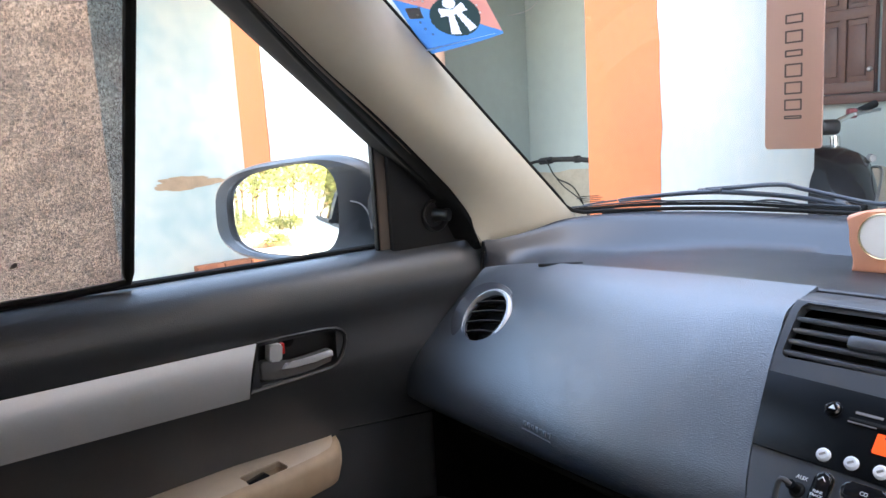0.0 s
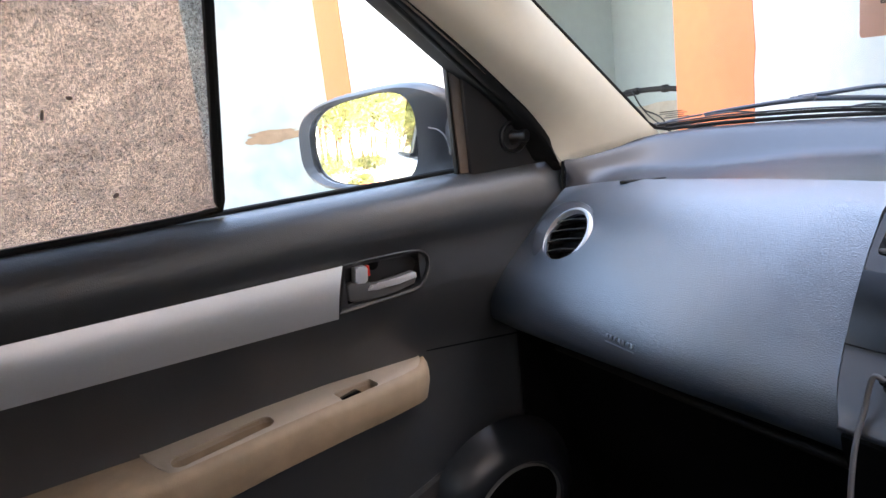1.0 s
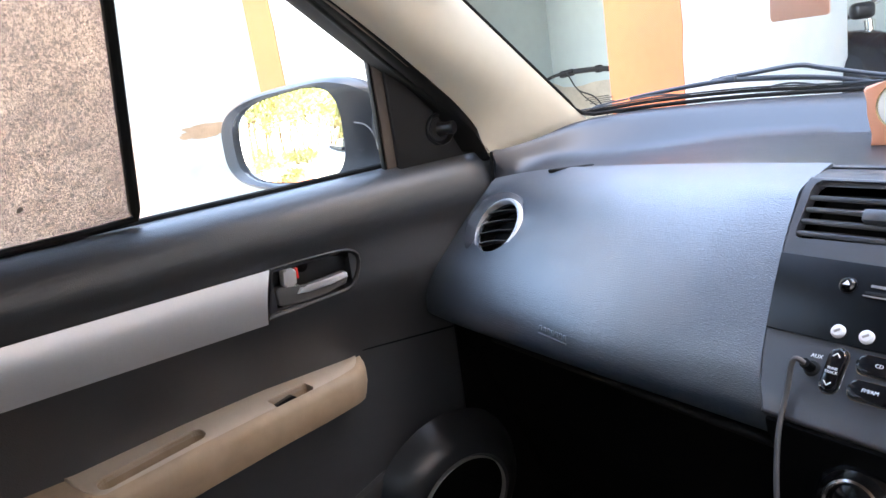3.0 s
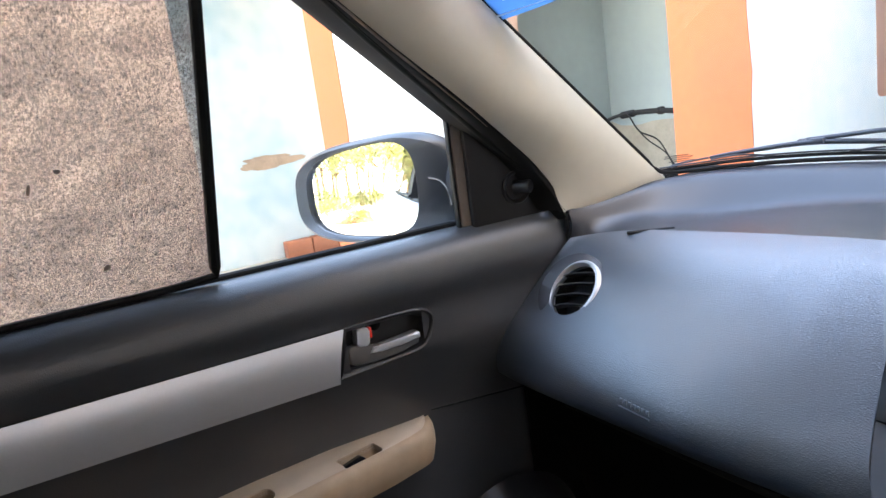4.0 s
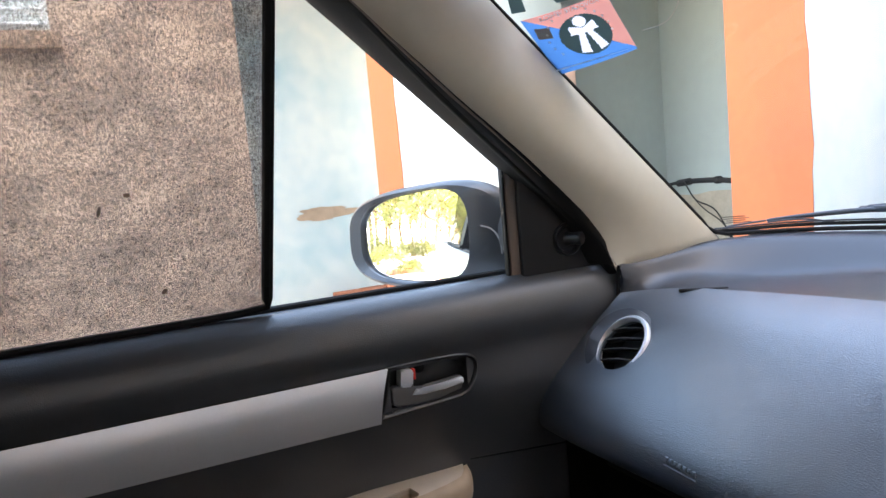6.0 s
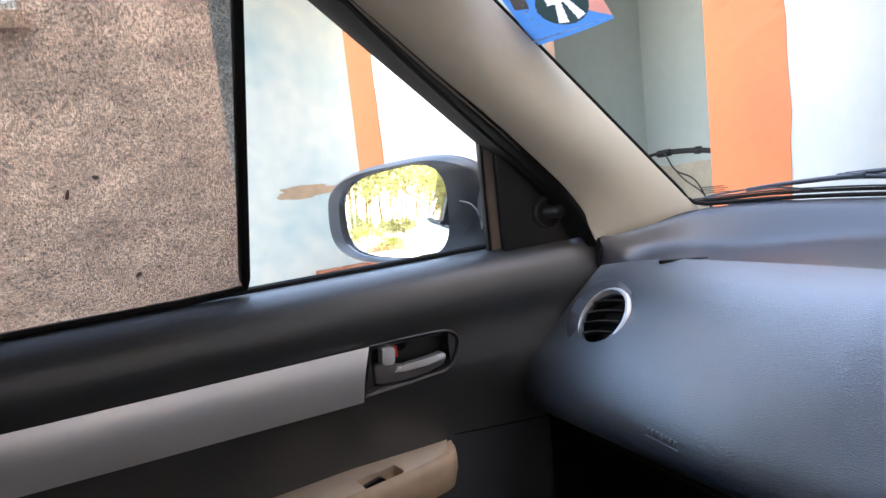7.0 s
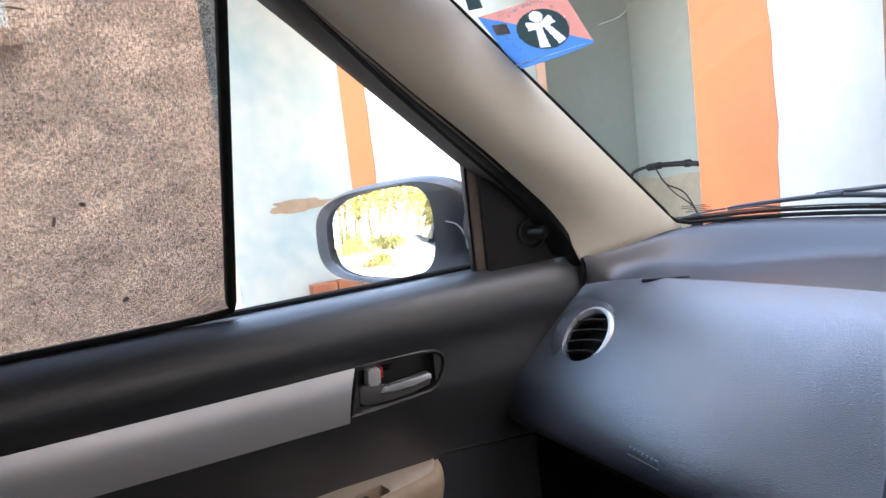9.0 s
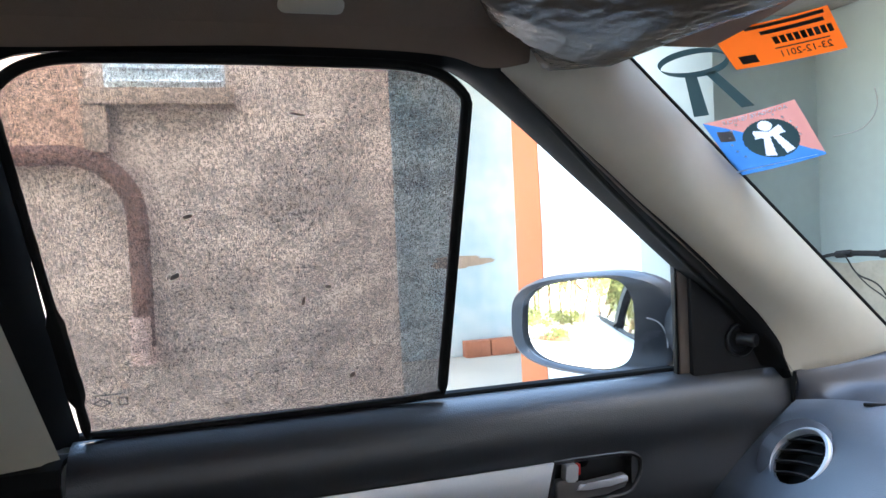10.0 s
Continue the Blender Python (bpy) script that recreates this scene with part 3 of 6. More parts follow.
def side_wall_things():
    """The pale ventilator with its ledge and the bent pipe, seen through the net."""
    v = thing("ventilator", "louvred ventilator, pale blue in place of sky light, over a ledge", "ventilator")
    # the sky light in the opening is put into the pale blue colour
    part("frame", box((-3.985, -0.27, 2.13), (0.03, 0.60, 0.36), 0.004), M["vent_white"], v)
    for k in range(5):
        part("louvre", box((-3.955, -0.27, 1.99 + k * 0.07), (0.03, 0.56, 0.012), 0.002, Matrix.Rotation(0.5, 4, "Y")), M["vent_white"], v)
    # plaster brown stands in for the shade on ledge and bracket
    part("ledge", box((-3.93, -0.30, 1.90), (0.14, 0.75, 0.085), 0.008), M["bare"], v, "ledge with its shade put into a brown colour")
    part("bracket", box((-3.94, -0.61, 1.74), (0.12, 0.11, 0.24), 0.008), M["bare"], v)
    band = part("trim", box((-3.985, -0.98, 1.9), (0.03, 0.62, 0.62), 0.004), M["peach_trim"])
    tagged(band, "faded peach painted band on the side wall", "trim", kind="structure")
    p = thing("bent_pipe", "rusty brown pipe bent down from the wall", "pipe")
    pts = [(-3.9, -1.35, 1.60), (-3.9, -0.95, 1.61)]
    for k in range(9):
        a = math.pi / 2 * (1 - k / 8)
        pts.append((-3.9, -0.78 + 0.34 * math.cos(a), 1.27 + 0.34 * math.sin(a)))
    part("pipe", tube(pts + [(-3.9, -0.44, 0.62)], 0.052, 14), M["pipe"], p)
    part("coupling", tube([(-3.9, -0.45, 0.53), (-3.9, -0.45, 0.78)], 0.060, 14), M["peach"], p, "pale cement coupling")


side_wall_things()


# ---- two-wheelers on the veranda ----
def wheel(c, r, m, parent, rubber=0.03):
    t = part("wheel", placed(tube([(r * math.cos(2 * math.pi * k / 28), r * math.sin(2 * math.pi * k / 28), 0) for k in range(28)], rubber, 8, True), m @ Matrix.Translation(c)), M["rubber"], parent)
    part("hub", placed(lathe([(0, -0.03), (0.03, -0.03), (0.03, 0.03), (0, 0.03)], 14), m @ Matrix.Translation(c)), M["metal"], t)
    for k in range(10):
        a = 2 * math.pi * k / 10
        part("spoke", placed(tube([(0, 0, 0), (r * math.cos(a), r * math.sin(a), 0)], 0.003, 5), m @ Matrix.Translation(c)), M["metal"], t)


def bicycle(m):
    b = thing("bicycle", "black bicycle with bare handlebar leaning in the veranda", "bicycle")
    side = m @ basis((0, 0, 0), (0, 1, 0), (0, 0, 1))
    wheel((0.05, 0.33, 0), 0.32, side, b, 0.02)
    wheel((-1.0, 0.33, 0), 0.32, side, b, 0.02)
    bars = [(-0.46, -0.05, 0.912), (-0.33, -0.02, 0.922), (-0.15, 0.0, 0.925), (0.0, 0.02, 0.92), (0.15, 0.0, 0.925), (0.33, -0.02, 0.922), (0.46, -0.05, 0.912)]
    part("handlebar", placed(tube(spline(bars, 5), 0.013, 10), m), M["rubber"], b)
    for s in (-1, 1):
        part("grip", placed(tube([(s * 0.47, -0.053, 0.911), (s * 0.36, -0.027, 0.920)], 0.018, 12), m), M["rubber"], b)
        part("brake_lever", placed(tube(spline([(s * 0.33, 0.0, 0.925), (s * 0.42, 0.03, 0.915), (s * 0.50, 0.03, 0.895), (s * 0.53, 0.02, 0.865)], 4), 0.008, 8), m), M["rubber"], b)
        part("brake_cable", placed(tube(spline([(s * 0.37, 0.01, 0.93), (s * 0.30, 0.05, 0.90), (s * 0.20, 0.09, 0.84), (s * 0.06, 0.10, 0.79), (0.0, 0.05, 0.62)], 6), 0.0038, 6), m), M["rubber"], b)
        part("gear_cable", placed(tube(spline([(s * 0.36, 0.01, 0.925), (s * 0.27, 0.05, 0.86), (s * 0.15, 0.09, 0.80), (s * 0.05, 0.08, 0.74), (0.0, 0.06, 0.66)], 6), 0.003, 6), m), M["rubber"], b)
        part("brake_clamp", placed(box((s * 0.14, -0.002, 0.925), (0.03, 0.035, 0.035), 0.007), m), M["rubber"], b)
    part("stem", placed(tube([(0, 0.03, 0.915), (0, 0.0, 0.62)], 0.018, 10), m), M["rubber"], b)
    part("fork", placed(tube([(0, 0.0, 0.62), (0.03, 0.05, 0.33)], 0.014, 8), m), M["rubber"], b)
    for p, q in (((0, 0, 0.66), (0, -0.6, 0.36)), ((0, -0.02, 0.74), (0, -0.66, 0.78)), ((0, -0.6, 0.36), (0, -0.68, 0.84)), ((0, -0.6, 0.36), (0, -1.0, 0.33))):
        part("frame_tube", placed(tube([p, q], 0.016, 10), m), M["rubber"], b)
    part("saddle", placed(box((0, -0.70, 0.86), (0.16, 0.25, 0.06), 0.025), m), M["rubber"], b)
    return b


bicycle(pose(-2.28, 2.78, 0, 0, 0, 180) @ Matrix.Diagonal((0.95, 1.0, 1.033, 1.0)))


def motorcycle(m):
    b = thing("motorcycle", "black motorcycle with chrome mirror stem on the veranda", "motorcycle")
    side = m @ basis((0, 0, 0), (0, 1, 0), (0, 0, 1))
    wheel((0.62, 0.30, 0), 0.26, side, b, 0.05)
    wheel((-0.66, 0.30, 0), 0.26, side, b, 0.055)
    rows = []
    for y, w, z0, z1 in ((0.28, 0.06, 0.80, 0.92), (0.22, 0.12, 0.74, 0.99), (0.08, 0.15, 0.72, 1.02), (-0.12, 0.13, 0.72, 0.97), (-0.24, 0.09, 0.72, 0.87)):
        rows.append([(w * math.cos(a), y, (z0 + z1) / 2 + (z1 - z0) / 2 * math.sin(a)) for a in [2 * math.pi * k / 16 for k in range(16)]])
    part("tank", placed(capped(rows), m), M["black"], b)
    rows = []
    for y, w, z0, z1 in ((-0.18, 0.09, 0.72, 0.82), (-0.4, 0.14, 0.70, 0.80), (-0.7, 0.13, 0.72, 0.84), (-0.92, 0.08, 0.76, 0.86)):
        rows.append([(w * math.cos(a), y, (z0 + z1) / 2 + (z1 - z0) / 2 * math.sin(a)) for a in [2 * math.pi * k / 16 for k in range(16)]])
    part("seat", placed(capped(rows), m), M["matt_black"], b)
    part("engine", placed(box((0, 0.1, 0.48), (0.26, 0.42, 0.36), 0.05), m), M["metal"], b)
    part("handlebar", placed(tube(spline([(-0.36, 0.20, 1.13), (-0.2, 0.30, 1.09), (0, 0.33, 1.02), (0.2, 0.30, 1.09), (0.36, 0.20, 1.13)], 5), 0.013, 10), m), M["chrome"], b)
    for s in (-1, 1):
        part("grip", placed(tube([(s * 0.39, 0.18, 1.145), (s * 0.27, 0.255, 1.11)], 0.019, 12), m), M["rubber"], b)
        part("lever", placed(tube([(s * 0.24, 0.30, 1.10), (s * 0.38, 0.25, 1.115)], 0.008, 8), m), M["metal"], b)
        part("switch_box", placed(box((s * 0.235, 0.27, 1.105), (0.045, 0.045, 0.05), 0.012), m), M["dark_red"], b)
        part("indicator", placed(lathe([(0, -0.02), (0.016, -0.015), (0.019, 0.012), (0.0, 0.02)], 16), m @ basis((s * 0.175, 0.60, 0.90), (1, 0, 0), (0, 0, 1))), M["dull_silver"], b)
        part("fork_leg", placed(tube([(s * 0.09, 0.42, 1.0), (s * 0.09, 0.62, 0.30)], 0.022, 10), m), M["chrome"], b)
    rows = []
    for y, w, z0, z1 in ((0.18, 0.13, 0.66, 0.92), (0.30, 0.18, 0.62, 0.955), (0.46, 0.20, 0.60, 0.965), (0.60, 0.19, 0.58, 0.945), (0.72, 0.15, 0.56, 0.87), (0.82, 0.10, 0.57, 0.78), (0.88, 0.04, 0.62, 0.70)):
        rows.append([(w * math.copysign(abs(math.cos(a)) ** 0.7, math.cos(a)), y, (z0 + z1) / 2 + (z1 - z0) / 2 * math.copysign(abs(math.sin(a)) ** 0.7, math.sin(a))) for a in [2 * math.pi * k / 24 for k in range(24)]])
    part("fairing", placed(capped(rows), m), M["black"], b, "gloss black front fairing")
    part("meter_pod", placed(box((-0.08, 0.37, 1.045), (0.10, 0.08, 0.075), 0.025, seg=3), m), M["bezel"], b, "dark instrument pod")
    part("fairing_edge", placed(tube(spline([(-0.205, 0.46, 0.84), (-0.20, 0.62, 0.86), (-0.15, 0.74, 0.82), (-0.08, 0.84, 0.72)], 5), 0.006, 8), m), M["metal"], b)
    return b


motorcycle(pose(-1.95, 3.86, 0, 0, 0, -130))


# ---- trees and bushes behind the car ----
def leaves(spots, count, size, seed):
    """Many small bent leaves round the given clump centres and radii."""
    rnd = random.Random(seed)
    verts, faces = [], []
    for c, r in spots:
        for _ in range(count):
            d = Vector((rnd.gauss(0, 1), rnd.gauss(0, 1), rnd.gauss(0, 0.8))).normalized() * r * rnd.random() ** 0.4
            p = Vector(c) + d
            a = Vector((rnd.gauss(0, 1), rnd.gauss(0, 1), rnd.gauss(0, 0.6))).normalized()
            b = a.orthogonal().normalized()
            s = size * rnd.uniform(0.6, 1.3)
            k = len(verts)
            verts += [p, p + a * s + b * s * 0.35, p + a * s * 2, p + a * s - b * s * 0.35]
            faces.append((k, k + 1, k + 2, k + 3))
    bm = bmesh.new()
    vs = [bm.verts.new(v) for v in verts]
    for f in faces:
        bm.faces.new([vs[i] for i in f])
    return bm


def tree(x, y, h, spread, seed, trunk_r=0.12, clump=0.9):
    t = thing("tree", "tall sunlit tree with a bare trunk behind the car", "tree", "trees behind the car")
    rnd = random.Random(seed)
    pts = [(x + 0.12 * rnd.gauss(0, 1) * k / 6, y + 0.1 * rnd.gauss(0, 1) * k / 6, h * k / 6) for k in range(7)]
    part("trunk", tube(spline(pts, 4), [trunk_r * (1 - 0.55 * i / 24) for i in range(25)], 10), M["bark"], t)
    spots = []
    for k in range(13):
        a, z = rnd.uniform(0, 6.28), h * rnd.uniform(0.45, 0.98)
        tip = (x + spread * math.cos(a) * rnd.uniform(0.5, 1), y + spread * math.sin(a) * rnd.uniform(0.5, 1), z + rnd.uniform(0.2, 1.2))
        part("limb", tube(spline([(pts[4][0], pts[4][1], z * 0.85), ((x + tip[0]) / 2, (y + tip[1]) / 2, z), tip], 4), [0.05 - 0.004 * i for i in range(9)], 7), M["bark"], t)
        spots.append((tip, clump * rnd.uniform(0.8, 1.4)))
    spots.append(((x, y, h + 0.3), clump))
    part("crown", leaves(spots, 140, 0.13, seed + 50), M["leaf"], t, smooth=False)
    return t


def bush(x, y, r, seed):
    b = thing("bush", "low sunlit green bush at the edge of the yard", "bush", "bushes behind the car")
    rnd = random.Random(seed)
    spots = [((x + rnd.uniform(-r, r), y + rnd.uniform(-r, r) * 0.5, r * rnd.uniform(0.35, 0.9)), r * 0.55) for _ in range(6)]
    part("stem", tube([(x, y, 0), (x, y, r * 0.7)], 0.03, 6), M["bark"], b)
    part("foliage", leaves(spots, 170, 0.06, seed + 9), M["leaf"], b, smooth=False)


for k, (x, y, h, s, r, q) in enumerate(((-3.75, -38.5, 4.2, 0.5, 0.10, 0.45), (-3.1, -41.0, 4.6, 0.7, 0.07, 0.6), (-2.35, -40.0, 5.0, 0.8, 0.08, 0.65), (-1.75, -42.0, 5.2, 0.8, 0.08, 0.6), (-0.3, -31.0, 3.0, 1.4, 0.12, 0.75), (1.6, -36.0, 3.6, 1.7, 0.13, 0.9), (3.4, -39.0, 4.2, 1.8, 0.14, 1.0), (5.2, -41.0, 5.0, 1.8, 0.14, 1.0), (-5.4, -40.0, 4.6, 1.5, 0.12, 0.9), (-6.6, -36.0, 3.6, 1.3, 0.10, 0.8), (-7.6, -39.0, 4.4, 1.5, 0.12, 0.9), (-8.8, -37.0, 4.0, 1.4, 0.11, 0.8), (-10.2, -40.0, 4.8, 1.6, 0.13, 0.9))):
    tree(-0.8 + 0.45 * (x + 0.8), 0.46 + 0.45 * (y - 0.46), h, s, 11 + k, r, q)
for k, (x, y, r) in enumerate(((-3.3, -37.0, 0.55), (-2.2, -37.5, 0.75), (-1.6, -37.0, 0.6), (0.6, -38.0, 0.7), (2.3, -36.0, 0.8), (-2.7, -19.6, 0.30), (4.4, -38, 0.8), (-4.6, -38, 0.7), (-5.9, -33.0, 0.8), (-7.2, -34.0, 1.0), (-8.6, -33.0, 0.9), (-5.0, -27.0, 0.5), (-6.4, -26.0, 0.45))):
    bush(-0.8 + 0.45 * (x + 0.8), 0.46 + 0.45 * (y - 0.46), r, 31 + k)
bed = thing("flower_bed", "low brick-edged bed of dry soil in the yard", "flower bed")
part("soil", box((-1.75, -9.0, 0.05), (1.5, 0.9, 0.10), 0.02), M["soil"], bed)
for k in range(6):
    part("brick", box((-2.35 + 0.24 * k, -8.5, 0.07), (0.225, 0.10, 0.14), 0.008), M["brick"], bed)
tagged(part("backdrop", box((-4, -60, 1.2), (90, 0.3, 2.4), 0.02), M["white_wall"]), "pale boundary wall far behind the yard", "wall", kind="structure")


# ---- the car: shapes that several parts share ----
def span(a, b, n):
    return [a + (b - a) * k / (n - 1) for k in range(n)]


def base_y(x):
    """How far ahead the windscreen's foot lies at x."""
    return 0.843 + 0.17 * (1 - min(1.0, abs(x) / 0.6) ** 6)


def glass_y(x, z):
    return base_y(x) - 1.069 * (z - 0.995)


def lean_x(z):
    """The side window's plane, which leans in towards the roof."""
    return -0.655 + 0.25 * (z - 0.978)


PILLAR_EDGE = [(0.9724, 0.6627, -0.600), (1.004, 0.6447, -0.605), (1.039, 0.6134, -0.611), (1.0892, 0.5567, -0.6072), (1.1354, 0.5006, -0.5956), (1.1777, 0.4494, -0.5851), (1.2158, 0.4040, -0.5755), (1.2514, 0.3630, -0.5667), (1.300, 0.309, -0.5545), (1.345, 0.252, -0.542)]
PILLAR_EDGE = [(p.z, p.y, p.x) for p in spline([(x, y, z) for z, y, x in PILLAR_EDGE], 6)]


def edge_point(z):
    return Vector((lerp([(a, c) for a, b, c in PILLAR_EDGE], z), lerp([(a, b) for a, b, c in PILLAR_EDGE], z), z))


# ---- car body: trims, roof, glass and outer skin ----
body = thing("car", "white hatchback car with beige pillar trim and headliner", "car")



def pillar_point(t, s):
    """The A-pillar trim, t up along it and s from the door seal to the glass."""
    low, z = edge_point(0.974 + 0.383 * t), 0.990 + 0.392 * t
    p = low.lerp(Vector((-0.594, glass_y(-0.594, z) - 0.010, z)), s)
    return p + Vector((0.030, -0.022, -0.004)) * math.sin(math.pi * s) ** 0.8 * (0.25 + 0.75 * min(1.0, 3.0 * t))


# how much of the pillar's width the black door seal covers, from foot to top
SEAL_WIDTH = [(0.0, 0.004), (0.05, 0.020), (0.1, 0.085), (0.2, 0.145), (0.3, 0.160), (0.4, 0.160), (0.5, 0.140), (0.6, 0.105), (0.7, 0.085), (0.8, 0.042), (0.9, 0.018), (1.0, 0.006)]
rows, seal_rows = [], []
for k in range(34):
    t = k / 33
    w = lerp(SEAL_WIDTH, t)
    row = [pillar_point(t, s) for s in span(w, 1, 17)]
    row = [row[0] + Vector((-0.006, 0.003, 0))] + row + [row[-1] + Vector((-0.01, 0.012, 0))]
    seal_row = [pillar_point(t, w * u) for u in (0.0, 0.2, 0.45, 0.7, 0.9, 1.0)]
    puff = (0.0, 0.0022, 0.0034, 0.0026, 0.0010, -0.004)
    seal_row = [p + Vector((0.8, -0.6, 0)) * f * min(1.0, w / 0.08) for p, f in zip(seal_row, puff)]
    if k == 0:
        rows.append([p + Vector((-0.016, 0.022, -0.02)) for p in row])
    rows.append(row)
    seal_rows.append([seal_row[0] + Vector((-0.012, 0.004, 0))] + seal_row)
rows.append([p + Vector((0.012, -0.010, 0.018)) for p in rows[-1]])
rows.append([p + Vector((0.016, -0.030, 0.030)) for p in rows[-1]])
part("pillar_trim", grid(rows, thick=0.004), M["pillar"], body, "smooth beige A-pillar trim")
part("pillar_seal", grid(seal_rows), M["rubber"], body, "black rubber seal along the pillar")
# a dusty line along the rubber
up = span(0.34, 0.92, 30)
part("seal_lip", tube([pillar_point(t, 0.72 * lerp(SEAL_WIDTH, t)) + Vector((0.0022, -0.0018, 0)) for t in up], [0.0004 + 0.0012 * min(1.0, 4 * (t - 0.34), 6 * (0.94 - t)) for t in up], 8), M["channel"], body, "dusty brown line of the door seal")

cols = span(-0.535, 0.535, 25)
rows = []
for x in cols:
    f = 1 - (abs(x) / 0.535) ** 3.2
    front = glass_y(x, 1.385) - 0.004
    rear = span(front, -1.7, 16)
    rows.append([(x, y, 1.378 + 0.085 * f + 0.012 * min(1.0, (front - y) * 6) * f) for y in rear])
part("headliner", grid(rows, thick=0.006), M["liner"], body, "beige-brown fabric headliner")
# its front corner laps over the pillar's top and the door seal
low = spline([(-0.536, -0.30, 1.361), (-0.536, -0.207, 1.359), (-0.534, -0.118, 1.361), (-0.533, 0.003, 1.364), (-0.533, 0.122, 1.3625), (-0.534, 0.182, 1.359), (-0.535, 0.211, 1.354), (-0.5365, 0.232, 1.3475), (-0.534, 0.256, 1.347), (-0.528, 0.280, 1.351)], 4)
rows = [[p + Vector((-0.010, 0, 0.003)), p, p + Vector((0.003, 0, 0.002)), p.lerp(Vector((-0.515, p.y, 1.391)), 0.5) + Vector((0.002, 0, -0.003)), Vector((-0.500, p.y, 1.402))] for p in low]
part("headliner_lip", grid(rows), M["liner"], body, "rolled edge of the headliner")
# outer roof skin, over the headliner
rows = [[(x, y, 1.425 + 0.085 * (1 - (abs(x) / 0.60) ** 3)) for y in span(glass_y(x * 0.95, 1.40) + 0.02, -1.9, 10)] for x in span(-0.60, 0.60, 15)]
part("roof_panel", grid(rows, thick=0.004), M["car_paint"], body)

# side rails between door frames and headliner, and both sides' pillars
for s in (-1, 1):
    rows = [[(s * 0.537, y, 1.374), (s * 0.552, y, 1.380), (s * 0.580, y, 1.405), (s * 0.600, y, 1.426)] for y in span(0.42, -1.8, 8)]
    part("side_rail", grid(rows, thick=0.004), M["liner"], body)
    rows = []
    for z in span(0.962, 1.372, 9):
        lx = s * -lean_x(z)
        y0 = -0.204 - 0.25 * (z - 0.969)
        rows.append([(lx - s * 0.004, y0 - 0.020, z), (lx - s * 0.030, y0 - 0.003, z), (lx - s * 0.040, y0, z), (lx - s * 0.052, y0 - 0.012, z), (lx - s * 0.058, y0 - 0.05, z), (lx - s * 0.056, y0 - 0.10, z), (lx - s * 0.012, y0 - 0.16, z)])
    part("b_pillar_trim", grid(rows, thick=0.004), M["pillar"], body, "beige centre pillar trim")
    rows = [[(s * 0.640, y, 0.972), (s * 0.605, y, 0.974), (s * 0.590, y, 0.970), (s * 0.583, y, 0.955), (s * 0.60, y, 0.90), (s * 0.65, y, 0.75), (s * 0.66, y, 0.3)] for y in span(-0.196, -0.42, 5)]
    part("pillar_base", grid(rows, thick=0.006), M["rubber"], body)
    rows = [[(s * 0.655, y, 0.975), (s * 0.60, y, 0.94), (s * 0.64, y, 0.75), (s * 0.66, y, 0.3)] for y in span(-0.42, -1.55, 5)]
    part("rear_door_trim", grid(rows, thick=0.006), M["rubber"], body)
# unseen far door side, kept beige to throw light on the near door
rows = [[(0.655, y, 0.975), (0.60, y, 0.94), (0.64, y, 0.75), (0.66, y, 0.3)] for y in span(1.0, -0.2, 7)]
part("far_door_trim", grid(rows, thick=0.006), M["lining"], body)
rows = []
for k in range(8):
    t = k / 7
    low = edge_point(0.974 + 0.383 * t)
    z = 0.990 + 0.392 * t
    rows.append([(-low.x, low.y, low.z), (0.57, (low.y + glass_y(0.594, z)) / 2, (low.z + z) / 2), (0.594, glass_y(0.594, z) - 0.01, z)])
part("pillar_trim", grid(rows, thick=0.004), M["pillar"], body)
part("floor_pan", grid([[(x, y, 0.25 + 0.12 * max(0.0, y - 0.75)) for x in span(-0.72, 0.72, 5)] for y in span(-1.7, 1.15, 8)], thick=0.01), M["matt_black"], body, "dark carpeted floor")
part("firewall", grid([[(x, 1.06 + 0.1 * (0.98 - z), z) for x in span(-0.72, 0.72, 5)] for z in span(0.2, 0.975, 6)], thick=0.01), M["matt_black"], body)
# unseen tailgate in the same light-bouncing beige
part("tailgate", grid([[(x, -1.72 + 0.2 * (z - 0.2), z) for x in span(-0.66, 0.66, 5)] for z in span(0.2, 1.02, 5)], thick=0.02), M["lining"], body)
for s in (-1, 1):
    part("rocker", grid([[(s * 0.70, y, z) for y in span(-1.8, 1.2, 8)] for z in span(0.18, 0.62, 4)], thick=0.008), M["matt_black"], body)

for x in (-0.74, 0.74):
    for y in (1.55, -1.05):
        part("tyre", placed(lathe([(0.16, -0.08), (0.25, -0.085), (0.285, -0.06), (0.29, 0.0), (0.285, 0.06), (0.25, 0.085), (0.16, 0.08)], 36), basis((x, y, 0.29), (0, 1, 0), (0, 0, 1))), M["rubber"], body)
# unseen rear panes, added dark to cut the light from behind
rows = [[(x, -1.56 + 0.30 * (z - 1.0) / 0.4, z) for x in span(-0.60, 0.60, 5)] for z in (1.0, 1.2, 1.42)]
part("rear_glass", grid(rows, thick=0.003), M["tinted"], body)
for s in (-1, 1):
    rows = [[(s * (-lean_x(z) - 0.01), y, z) for y in span(-0.40, -1.56, 5)] for z in (0.975, 1.2, 1.41)]
    part("rear_side_glass", grid(rows, thick=0.003), M["tinted"], body)
